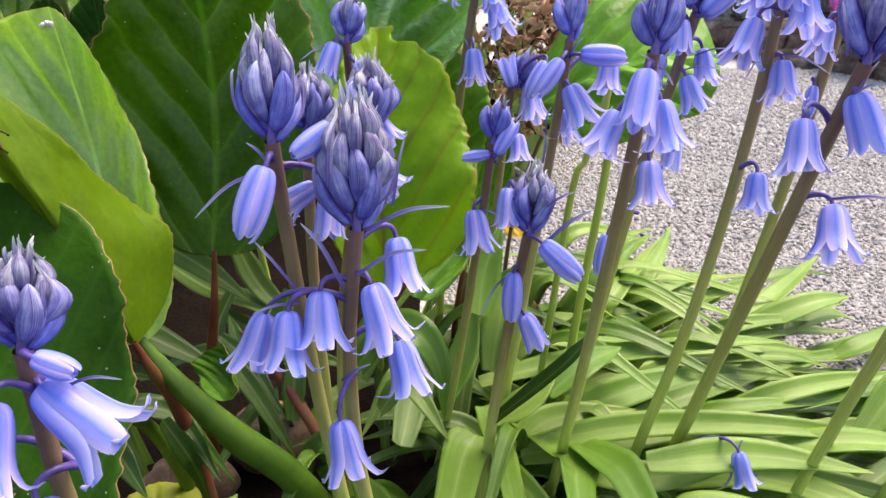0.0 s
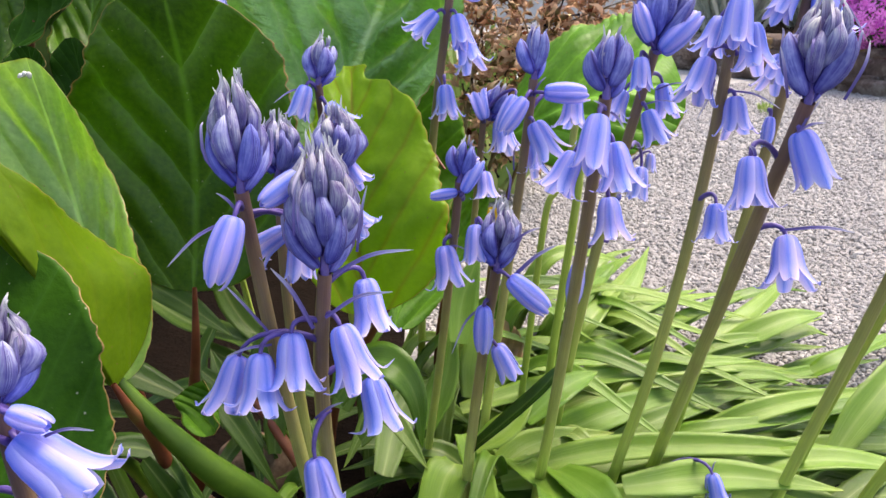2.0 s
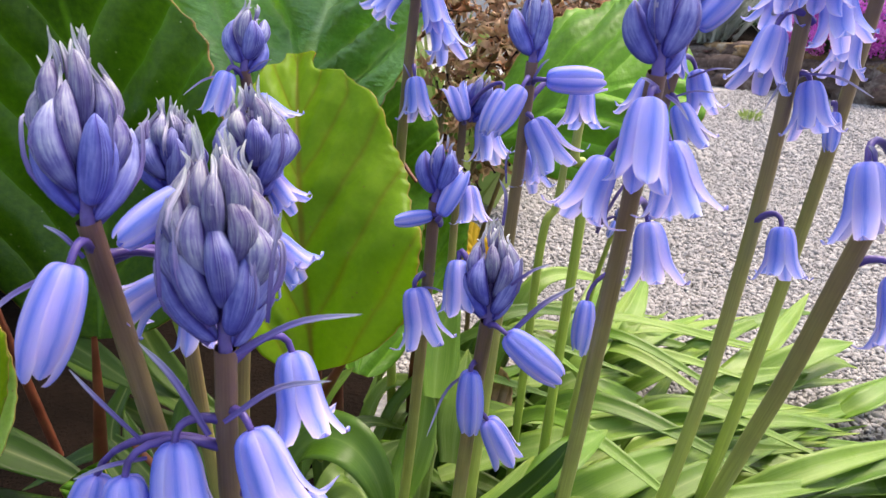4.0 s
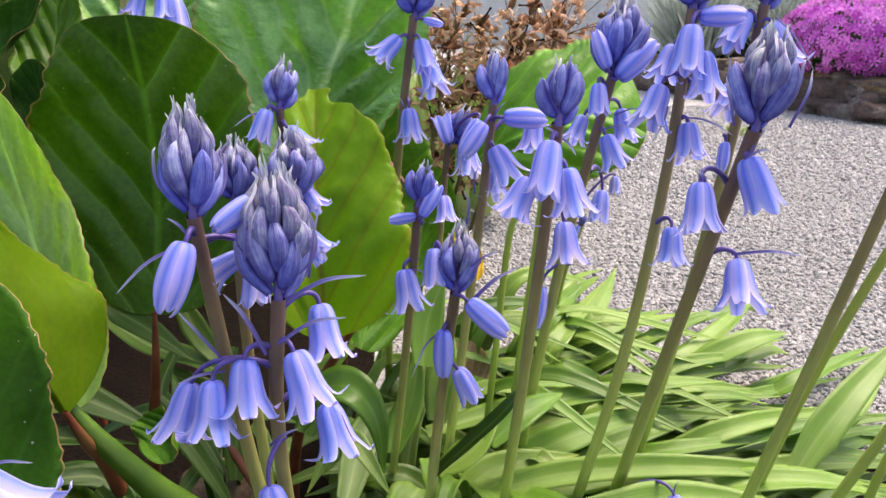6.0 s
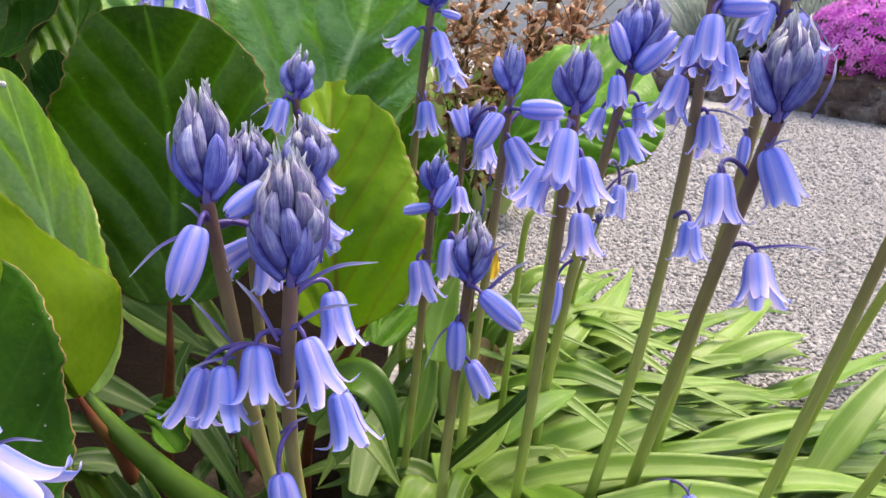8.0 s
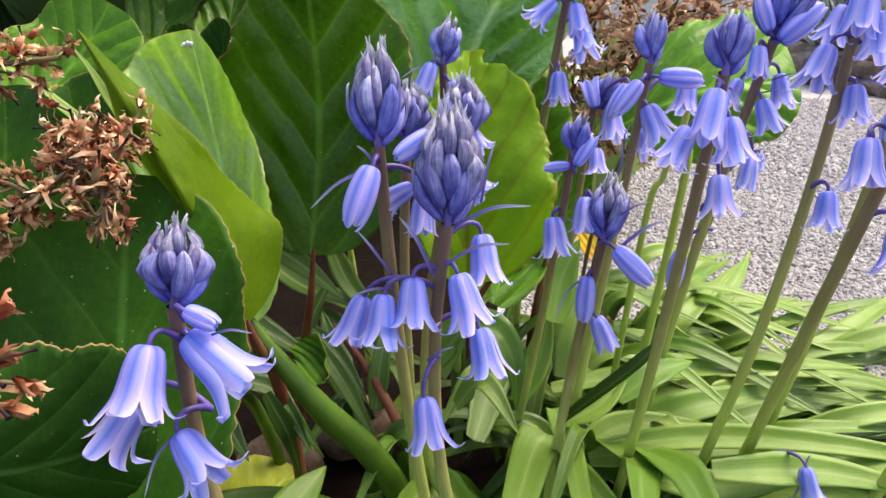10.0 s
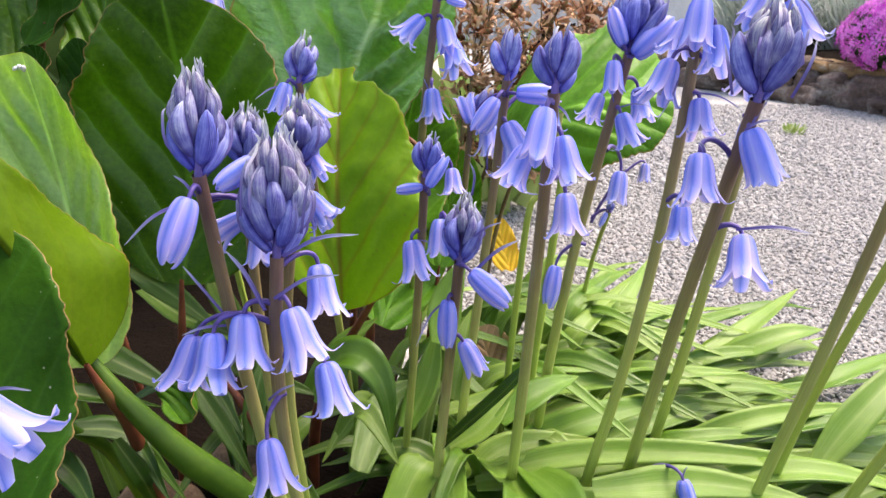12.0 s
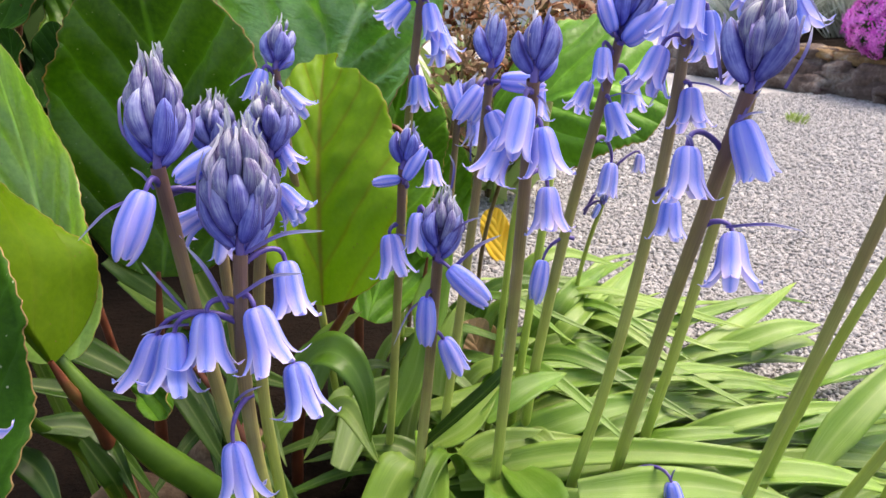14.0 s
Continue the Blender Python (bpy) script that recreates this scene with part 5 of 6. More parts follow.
bluebell([(0.1030, 0.2799, -0.0300), (0.1029, 0.2670, 0.0058), (0.1027, 0.2530, 0.0416), (0.1025, 0.2368, 0.0774), (0.1026, 0.2206, 0.1132), (0.1028, 0.2043, 0.1490), (0.1064, 0.1950, 0.1827), (0.1087, 0.1815, 0.2193)], 0.00243,
    buds=((0.1087, 0.1815, 0.2193), (0.1151, 0.1904, 0.2466), 0.0165, 15, 0.95),
    bells=[
        ((0.1092, 0.1848, 0.2118), (0.1077, 0.1814, 0.2115), (0.1125, 0.1761, 0.1964), 'h'),
        ((0.1094, 0.1910, 0.1984), (0.0941, 0.1790, 0.2054), (0.0939, 0.1736, 0.1909), 'o'),
        ((0.1073, 0.1954, 0.1792), (0.1134, 0.1905, 0.1782), (0.1113, 0.1799, 0.1645), 'o'),
        ((0.1064, 0.2523, 0.0433), (0.1184, 0.2255, 0.0647), (0.1212, 0.2205, 0.0515), 'o'),
    ],
    bracts=[
        ((0.1111, 0.1900, 0.1802), (0.1320, 0.1868, 0.1801), 0.0011),
        ((0.1074, 0.1809, 0.2118), (0.1118, 0.1813, 0.2197), 0.0008),
        ((0.1047, 0.1773, 0.2119), (0.1112, 0.1757, 0.2147), 0.0007),
        ((0.0952, 0.1789, 0.2053), (0.0929, 0.1780, 0.2086), 0.0014),
        ((0.1153, 0.1766, 0.2204), (0.1207, 0.1790, 0.2350), 0.0010),
        ((0.0984, 0.1728, 0.2217), (0.0958, 0.1748, 0.2341), 0.0010),
        ((0.1180, 0.2258, 0.0650), (0.1194, 0.2262, 0.0705), 0.0006),
    ],
    label='tall bluebell with dark violet buds on brown-green stem')
bluebell([(0.1146, 0.2892, -0.0300), (0.1189, 0.2850, 0.0102), (0.1237, 0.2806, 0.0505), (0.1294, 0.2753, 0.0907), (0.1341, 0.2701, 0.1310), (0.1380, 0.2648, 0.1712), (0.1411, 0.2595, 0.2114), (0.1432, 0.2542, 0.2517)], 0.00234,
    buds=((0.1432, 0.2542, 0.2517), (0.1481, 0.2609, 0.2724), 0.0179, 14, 0.50),
    bells=[
        ((0.1414, 0.2551, 0.2460), (0.1373, 0.2549, 0.2489), (0.1296, 0.2509, 0.2363), 'h'),
        ((0.1372, 0.2605, 0.2040), (0.1373, 0.2590, 0.2016), (0.1354, 0.2554, 0.1906), 'b'),
        ((0.1412, 0.2554, 0.2437), (0.1451, 0.2511, 0.2455), (0.1495, 0.2450, 0.2278), 'o'),
        ((0.1395, 0.2576, 0.2265), (0.1364, 0.2560, 0.2245), (0.1315, 0.2517, 0.2112), 'o'),
    ],
    bracts=[
        ((0.1320, 0.2233, 0.2476), (0.1424, 0.2154, 0.2318), 0.0008),
    ],
    label='blue bluebell with drooping bells on an olive-brown stem')
bluebell([(0.1403, 0.2409, -0.0300), (0.1435, 0.2343, 0.0085), (0.1468, 0.2277, 0.0470), (0.1508, 0.2199, 0.0855), (0.1547, 0.2116, 0.1240), (0.1583, 0.2034, 0.1625), (0.1616, 0.1952, 0.2010), (0.1646, 0.1870, 0.2394)], 0.0021,
    buds=((0.1647, 0.1870, 0.2394), (0.1692, 0.1930, 0.2567), 0.0137, 12, 0.40),
    bells=[
        ((0.1623, 0.1878, 0.2347), (0.1555, 0.1830, 0.2370), (0.1487, 0.1813, 0.2322), 'o'),
        ((0.1615, 0.1898, 0.2257), (0.1637, 0.1934, 0.2287), (0.1559, 0.1911, 0.2224), 'o'),
    ],
    bracts=[
        ((0.1602, 0.1889, 0.2305), (0.1497, 0.1873, 0.2324), 0.0007),
    ],
    label='blue bluebell with drooping bells on an olive-brown stem')
bluebell([(0.1567, 0.2586, -0.0300), (0.1589, 0.2519, 0.0035), (0.1611, 0.2452, 0.0369), (0.1630, 0.2375, 0.0704), (0.1660, 0.2291, 0.1039), (0.1705, 0.2208, 0.1373), (0.1766, 0.2126, 0.1708), (0.1842, 0.2044, 0.2043)], 0.0019,
    label='bare olive-green bluebell stem leaning outwards')
bluebell([(0.1650, 0.2372, -0.0300), (0.1702, 0.2339, -0.0070), (0.1753, 0.2306, 0.0160), (0.1804, 0.2273, 0.0390), (0.1858, 0.2239, 0.0621), (0.1922, 0.2197, 0.0851), (0.1981, 0.2156, 0.1081), (0.2035, 0.2115, 0.1311)], 0.0022,
    label='bare olive-green bluebell stem leaning outwards')
bluebell([(0.2026, 0.2420, -0.0300), (0.2030, 0.2394, -0.0104), (0.2034, 0.2367, 0.0092), (0.2039, 0.2340, 0.0288), (0.2043, 0.2314, 0.0485), (0.2046, 0.2282, 0.0681), (0.2067, 0.2248, 0.0877), (0.2110, 0.2213, 0.1073)], 0.0019,
    label='bare olive-green bluebell stem leaning outwards')
bluebell([(0.1097, 0.4352, -0.0300), (0.1096, 0.4297, -0.0073), (0.1095, 0.4242, 0.0155), (0.1090, 0.4183, 0.0382), (0.1087, 0.4114, 0.0610), (0.1101, 0.4045, 0.0837), (0.1131, 0.3976, 0.1064), (0.1177, 0.3907, 0.1292)], 0.0015,
    buds=((0.1176, 0.3907, 0.1292), (0.1190, 0.3930, 0.1356), 0.0054, 5, 0.30),
    bells=[
        ((0.1070, 0.3922, 0.1241), (0.1157, 0.3910, 0.1284), (0.1117, 0.3883, 0.1207), 'b'),
        ((0.1073, 0.3930, 0.1214), (0.1388, 0.4014, 0.1557), (0.1375, 0.3976, 0.1448), 'h'),
    ],
    label='blue bluebell with drooping bells on an olive-brown stem')
bluebell([(-0.1000, 0.4000, 0.0000), (-0.1075, 0.3725, 0.1310), (-0.1150, 0.3450, 0.2620)], 0.0018,
    buds=((-0.0983, 0.3439, 0.2627), (-0.0974, 0.3496, 0.2798), 0.0154, 8, 0.40),
    bells=[
        ((-0.1148, 0.3458, 0.2580), (-0.1063, 0.3452, 0.2595), (-0.1107, 0.3411, 0.2467), 'o'),
        ((-0.1148, 0.3458, 0.2580), (-0.0966, 0.3448, 0.2584), (-0.0959, 0.3400, 0.2442), 'o'),
        ((-0.1148, 0.3458, 0.2580), (-0.0913, 0.3452, 0.2565), (-0.0891, 0.3393, 0.2392), 'h'),
    ],
    label='blue bluebell with drooping bells on an olive-brown stem')
bluebell([(0.0480, 0.3100, 0.0000), (0.0540, 0.3050, 0.0750), (0.0600, 0.3000, 0.1500), (0.0649, 0.3000, 0.1637), (0.0677, 0.3000, 0.1813)], 0.0016,
    label='thin green bluebell stem without flowers')
bluebell([(0.0580, 0.3000, 0.0000), (0.0665, 0.3000, 0.0850), (0.0750, 0.3000, 0.1700), (0.0709, 0.3000, 0.1812), (0.0729, 0.3000, 0.1998)], 0.0019,
    label='thin green bluebell stem without flowers')

# ---- long leaves ----
strap([(0.0487, 0.2804, 0.0350), (0.0941, 0.2915, 0.0500), (0.1581, 0.3159, 0.0500)], 0.0150, 0.00)
strap([(0.0245, 0.2545, 0.0400), (0.0819, 0.2552, 0.0550), (0.1469, 0.2487, 0.0600), (0.2228, 0.2367, 0.0550)], 0.0100, 0.08)
strap([(0.0672, 0.3407, 0.0400), (0.1572, 0.3354, 0.0500), (0.2146, 0.3517, 0.0370)], 0.0100, 0.19)
strap([(0.0702, 0.3368, 0.0350), (0.1781, 0.3330, 0.0450), (0.2180, 0.3369, 0.0350)], 0.0080, 0.28)
strap([(0.1335, 0.3620, 0.0350), (0.1065, 0.3621, 0.0500), (0.0888, 0.3769, 0.0500)], 0.0090, 0.06)
strap([(0.1562, 0.3690, 0.0300), (0.2174, 0.4095, 0.0450), (0.2803, 0.4783, 0.0450)], 0.0130, 0.06)
strap([(0.1505, 0.4192, 0.0300), (0.2378, 0.4431, 0.0450), (0.2921, 0.4756, 0.0300)], 0.0090, 0.17)
strap([(0.1768, 0.3799, 0.0300), (0.2258, 0.3859, 0.0500), (0.2591, 0.3976, 0.0500)], 0.0140, 0.08)
strap([(0.1770, 0.3692, 0.0300), (0.2398, 0.3902, 0.0400), (0.2628, 0.3954, 0.0350)], 0.0120, 0.11)
strap([(0.1331, 0.2862, 0.0400), (0.1802, 0.2885, 0.0550), (0.2510, 0.3159, 0.0450)], 0.0090, 0.06)
strap([(0.1308, 0.2778, 0.0400), (0.1997, 0.2889, 0.0500), (0.2579, 0.3061, 0.0450)], 0.0090, 0.19)
strap([(0.1802, 0.2963, 0.0300), (0.2134, 0.2868, 0.0450), (0.2700, 0.3050, 0.0400)], 0.0090, 0.17)
strap([(0.2375, 0.3700, 0.0200), (0.2671, 0.3770, 0.0300), (0.3349, 0.4222, 0.0250)], 0.0120, 0.08)
strap([(0.2283, 0.3120, 0.0300), (0.2532, 0.3188, 0.0450), (0.3070, 0.3675, 0.0450)], 0.0150, 0.03)
strap([(0.1337, 0.2463, 0.0500), (0.1776, 0.2379, 0.0600), (0.2257, 0.2358, 0.0500)], 0.0110, 0.06)
strap([(0.0660, 0.3214, 0.0300), (0.1112, 0.3349, 0.0400), (0.1697, 0.3798, 0.0300)], 0.0100, 0.25)
strap([(0.0828, 0.3331, 0.0300), (0.1204, 0.3489, 0.0400), (0.1697, 0.4194, 0.0300)], 0.0090, 0.14)
strap([(0.0638, 0.3863, 0.0300), (0.1011, 0.4032, 0.0500), (0.1484, 0.4488, 0.0400)], 0.0090, 0.06)
strap([(0.0826, 0.3985, 0.0400), (0.1152, 0.4033, 0.0600), (0.1586, 0.4425, 0.0450)], 0.0100, 0.08)
strap([(0.0846, 0.3827, 0.0400), (0.1073, 0.4030, 0.0700), (0.1651, 0.5091, 0.0500)], 0.0110, 0.00)
strap([(0.1136, 0.4558, 0.0300), (0.1403, 0.4964, 0.0500), (0.1797, 0.5500, 0.0400)], 0.0070, 0.11)
strap([(0.1070, 0.3867, 0.0300), (0.1507, 0.4074, 0.0400), (0.1944, 0.4374, 0.0300)], 0.0100, 0.14)
strap([(0.1145, 0.4105, 0.0300), (0.1706, 0.4281, 0.0450), (0.2408, 0.4774, 0.0300)], 0.0100, 0.06)
strap([(0.0902, 0.2811, 0.0400), (0.1277, 0.2908, 0.0500), (0.2034, 0.3357, 0.0400)], 0.0100, 0.33)
strap([(0.0828, 0.2253, 0.0600), (0.1275, 0.2293, 0.0600), (0.1690, 0.2191, 0.0600)], 0.0120, 0.00)
strap([(0.1563, 0.3337, 0.0300), (0.1848, 0.3440, 0.0350), (0.2350, 0.3529, 0.0300)], 0.0080, 0.39)
strap([(0.0803, 0.3788, 0.0200), (0.1024, 0.3752, 0.0600), (0.1620, 0.4764, 0.0600)], 0.0120, 0.00)
strap([(0.0778, 0.3859, 0.0200), (0.1005, 0.3913, 0.0600), (0.1336, 0.4411, 0.0700)], 0.0120, 0.06)
strap([(0.0897, 0.3923, 0.0200), (0.1235, 0.4028, 0.0500), (0.1804, 0.4688, 0.0400)], 0.0100, 0.11)
strap([(0.0697, 0.3794, 0.0200), (0.0840, 0.3969, 0.0500), (0.1152, 0.4262, 0.0600)], 0.0090, 0.19)
strap([(0.0960, 0.4069, 0.0200), (0.1312, 0.4067, 0.0600), (0.1667, 0.4732, 0.0700)], 0.0110, 0.00)
strap([(0.1088, 0.4140, 0.0200), (0.1440, 0.4101, 0.0500), (0.2015, 0.4623, 0.0400)], 0.0100, 0.06)
strap([(0.0611, 0.3667, 0.0200), (0.0875, 0.3662, 0.0500), (0.1246, 0.3787, 0.0500)], 0.0100, 0.17)
strap([(0.1063, 0.3842, 0.0200), (0.1453, 0.3775, 0.0500), (0.2241, 0.4457, 0.0400)], 0.0100, 0.08)
strap([(0.1333, 0.4047, 0.0200), (0.1742, 0.3997, 0.0500), (0.2467, 0.4594, 0.0400)], 0.0090, 0.17)
strap([(0.1399, 0.3754, 0.0200), (0.1816, 0.3702, 0.0450), (0.2493, 0.3969, 0.0350)], 0.0090, 0.11)
strap([(0.0910, 0.3146, 0.0300), (0.1348, 0.3050, 0.0500), (0.1924, 0.3177, 0.0400)], 0.0080, 0.33)
strap([(0.1011, 0.2943, 0.0300), (0.1418, 0.2774, 0.0500), (0.2050, 0.2908, 0.0450)], 0.0080, 0.25)
strap([(0.0807, 0.2685, 0.0400), (0.1250, 0.2481, 0.0550), (0.2012, 0.2567, 0.0500)], 0.0090, 0.17)
strap([(0.1187, 0.2623, 0.0400), (0.1557, 0.2444, 0.0550), (0.2236, 0.2435, 0.0500)], 0.0090, 0.06)
strap([(0.0326, 0.2591, 0.0400), (0.0542, 0.2690, 0.0500), (0.0925, 0.2756, 0.0500)], 0.0120, 0.06)
strap([(-0.0322, 0.2441, 0.0926), (-0.0234, 0.2429, 0.1059), (-0.0140, 0.2349, 0.1146), (-0.0052, 0.2288, 0.1134), (0.0009, 0.2249, 0.1024), (0.0024, 0.2233, 0.0823)], 0.0130, 0.45)
strap([(0.0208, 0.2315, 0.0741), (0.0455, 0.2217, 0.1062), (0.0557, 0.2232, 0.1192)], 0.0060, 0.95)
strap([(-0.0742, 0.1441, 0.0672), (-0.0761, 0.1716, 0.0686), (-0.0698, 0.1952, 0.0709)], 0.0140, 0.50)
strap([(-0.1431, 0.1255, 0.0730), (-0.1194, 0.1674, 0.0602), (-0.0915, 0.1993, 0.0486), (-0.0562, 0.2343, 0.0146)], 0.0130, 0.75)
strap([(-0.0308, 0.2214, 0.0543), (-0.0186, 0.2012, 0.0537), (0.0182, 0.1340, 0.0627)], 0.0100, 0.85)
strap([(0.0156, 0.2417, 0.0610), (0.0085, 0.2194, 0.0621), (-0.0058, 0.1134, 0.0742)], 0.0150, 0.15)
strap([(0.0196, 0.2636, 0.0599), (0.0262, 0.2310, 0.0577), (0.0314, 0.1266, 0.0666)], 0.0100, 0.03)
strap([(0.0227, 0.2381, 0.0494), (0.0350, 0.2102, 0.0569), (0.0648, 0.1481, 0.0539)], 0.0090, 0.39)
strap([(0.0383, 0.2797, 0.0392), (0.0517, 0.2251, 0.0608), (0.0503, 0.2001, 0.0667), (0.0452, 0.1325, 0.0627)], 0.0140, 0.03)
strap([(0.0569, 0.2709, 0.0375), (0.0645, 0.2228, 0.0640), (0.0703, 0.1982, 0.0683), (0.0756, 0.1371, 0.0633)], 0.0150, 0.00)
strap([(0.0826, 0.2035, 0.0499), (0.1043, 0.2035, 0.0557), (0.1361, 0.2020, 0.0539)], 0.0130, 0.00)
strap([(0.0562, 0.2320, 0.0492), (0.0896, 0.2270, 0.0517), (0.1357, 0.2358, 0.0570)], 0.0110, 0.06)
strap([(0.0210, 0.3022, 0.0473), (0.0650, 0.3112, 0.0538), (0.1409, 0.3150, 0.0628), (0.1815, 0.3202, 0.0609)], 0.0110, 0.06)
strap([(0.0361, 0.2491, 0.0450), (0.0846, 0.2575, 0.0483), (0.1440, 0.2586, 0.0565)], 0.0130, 0.08)
strap([(-0.0526, 0.2181, 0.0269), (-0.0581, 0.1827, 0.0492), (-0.0624, 0.1210, 0.0596)], 0.0090, 0.50)
strap([(-0.0352, 0.2189, 0.0497), (-0.0373, 0.1785, 0.0583), (-0.0399, 0.1156, 0.0652)], 0.0100, 0.45)
strap([(-0.0625, 0.2520, 0.0608), (-0.0615, 0.2602, 0.0807), (-0.0596, 0.2777, 0.0967)], 0.0080, 0.70)
strap([(-0.0255, 0.2577, 0.0615), (-0.0126, 0.2547, 0.0766), (0.0043, 0.2313, 0.0663)], 0.0090, 0.40)
strap([(-0.0378, 0.2876, 0.0593), (-0.0282, 0.2989, 0.0839), (-0.0120, 0.3069, 0.0978)], 0.0140, 0.50)
strap([(-0.0164, 0.2531, 0.0468), (-0.0088, 0.2910, 0.0572), (0.0078, 0.3069, 0.0638)], 0.0140, 0.55)
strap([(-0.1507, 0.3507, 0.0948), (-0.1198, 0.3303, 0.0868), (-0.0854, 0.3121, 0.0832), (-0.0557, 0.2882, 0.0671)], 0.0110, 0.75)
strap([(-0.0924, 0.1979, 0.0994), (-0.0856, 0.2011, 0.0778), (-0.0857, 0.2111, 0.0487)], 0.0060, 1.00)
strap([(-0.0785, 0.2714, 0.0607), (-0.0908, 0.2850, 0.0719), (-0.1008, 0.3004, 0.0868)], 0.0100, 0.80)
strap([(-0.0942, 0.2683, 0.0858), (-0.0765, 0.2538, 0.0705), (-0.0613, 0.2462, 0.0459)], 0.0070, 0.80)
strap([(0.0258, 0.2963, 0.0579), (0.0299, 0.3057, 0.0796), (0.0350, 0.3235, 0.0950)], 0.0140, 0.17)
strap([(0.0036, 0.2797, 0.0517), (0.0134, 0.2988, 0.0685), (0.0177, 0.3186, 0.0891)], 0.0130, 0.19)
strap([(0.0190, 0.2939, 0.0902), (0.0224, 0.3098, 0.1063), (0.0316, 0.3258, 0.1236)], 0.0140, 0.19)
strap([(0.0469, 0.2549, 0.0719), (0.0659, 0.2674, 0.0802), (0.0855, 0.2866, 0.0770)], 0.0110, 0.03)
strap([(0.0248, 0.2520, 0.0605), (0.0395, 0.2544, 0.0696), (0.0533, 0.2680, 0.0803)], 0.0120, 0.06)
# Tones near 1.0 here put the shade under the bergenia into the colour.
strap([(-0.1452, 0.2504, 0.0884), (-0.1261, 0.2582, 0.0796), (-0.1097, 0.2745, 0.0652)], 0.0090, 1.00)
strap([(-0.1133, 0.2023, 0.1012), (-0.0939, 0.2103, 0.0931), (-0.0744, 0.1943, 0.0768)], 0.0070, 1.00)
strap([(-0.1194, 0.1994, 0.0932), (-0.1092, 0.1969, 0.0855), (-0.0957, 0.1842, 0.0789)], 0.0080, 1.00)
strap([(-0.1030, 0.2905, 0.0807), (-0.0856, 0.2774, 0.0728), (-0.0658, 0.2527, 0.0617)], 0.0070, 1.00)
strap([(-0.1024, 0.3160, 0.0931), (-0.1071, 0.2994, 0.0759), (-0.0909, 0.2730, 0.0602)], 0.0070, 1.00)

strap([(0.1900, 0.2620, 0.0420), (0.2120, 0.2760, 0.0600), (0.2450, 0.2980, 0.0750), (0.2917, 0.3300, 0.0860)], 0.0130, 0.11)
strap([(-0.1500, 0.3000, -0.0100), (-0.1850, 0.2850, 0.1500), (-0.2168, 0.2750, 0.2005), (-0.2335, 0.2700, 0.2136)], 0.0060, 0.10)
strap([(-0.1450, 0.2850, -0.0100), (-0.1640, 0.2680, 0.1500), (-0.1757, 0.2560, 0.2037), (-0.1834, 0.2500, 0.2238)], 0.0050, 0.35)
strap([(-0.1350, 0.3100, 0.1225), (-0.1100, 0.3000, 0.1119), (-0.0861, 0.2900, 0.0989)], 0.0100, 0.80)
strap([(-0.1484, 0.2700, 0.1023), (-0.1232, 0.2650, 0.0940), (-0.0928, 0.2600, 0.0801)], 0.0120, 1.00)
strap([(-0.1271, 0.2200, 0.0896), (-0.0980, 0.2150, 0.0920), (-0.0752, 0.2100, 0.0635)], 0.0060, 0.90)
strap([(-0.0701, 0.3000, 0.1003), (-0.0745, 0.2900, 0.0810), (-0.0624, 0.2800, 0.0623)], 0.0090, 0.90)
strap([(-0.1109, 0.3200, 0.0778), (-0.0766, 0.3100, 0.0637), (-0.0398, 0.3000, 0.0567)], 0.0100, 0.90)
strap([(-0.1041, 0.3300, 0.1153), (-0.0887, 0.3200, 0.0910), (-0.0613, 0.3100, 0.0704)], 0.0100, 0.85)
fill = random.Random(9)
for k in range(85):
    foot = Vector((fill.uniform(0.03, 0.16), fill.uniform(0.22, 0.36), 0.0))
    turn = fill.uniform(-0.75, 0.55)
    reach = fill.uniform(0.13, 0.25)
    way = Vector((math.cos(turn), math.sin(turn), 0))
    tip = foot + way * reach
    if tip.x - 0.55 * tip.y > 0.16:
        continue
    rise = fill.uniform(0.012, 0.048)
    strap([foot, foot + way * reach * 0.4 + Vector((0, 0, rise)), tip + Vector((0, 0, rise * 0.5))], fill.uniform(0.008, 0.0135), fill.choice([0.0, 0.1, 0.2, 0.4, 0.6]))
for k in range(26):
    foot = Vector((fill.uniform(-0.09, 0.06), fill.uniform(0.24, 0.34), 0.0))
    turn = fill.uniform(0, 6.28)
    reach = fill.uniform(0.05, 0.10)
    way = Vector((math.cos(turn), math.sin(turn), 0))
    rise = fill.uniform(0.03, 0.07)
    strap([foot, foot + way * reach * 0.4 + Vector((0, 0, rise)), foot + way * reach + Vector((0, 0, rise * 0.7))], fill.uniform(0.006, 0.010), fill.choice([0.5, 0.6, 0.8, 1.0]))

for k in range(46):
    foot = Vector((fill.uniform(-0.03, 0.09), fill.uniform(0.32, 0.45), 0.0))
    turn = fill.uniform(-0.9, 0.9)
    reach = fill.uniform(0.06, 0.14)
    way = Vector((math.cos(turn), math.sin(turn), 0))
    rise = fill.uniform(0.03, 0.075)
    strap([foot, foot + way * reach * 0.35 + Vector((0, 0, rise)), foot + way * reach + Vector((0, 0, rise * 0.75))], fill.uniform(0.006, 0.011), fill.choice([0.0, 0.1, 0.2, 0.4]))

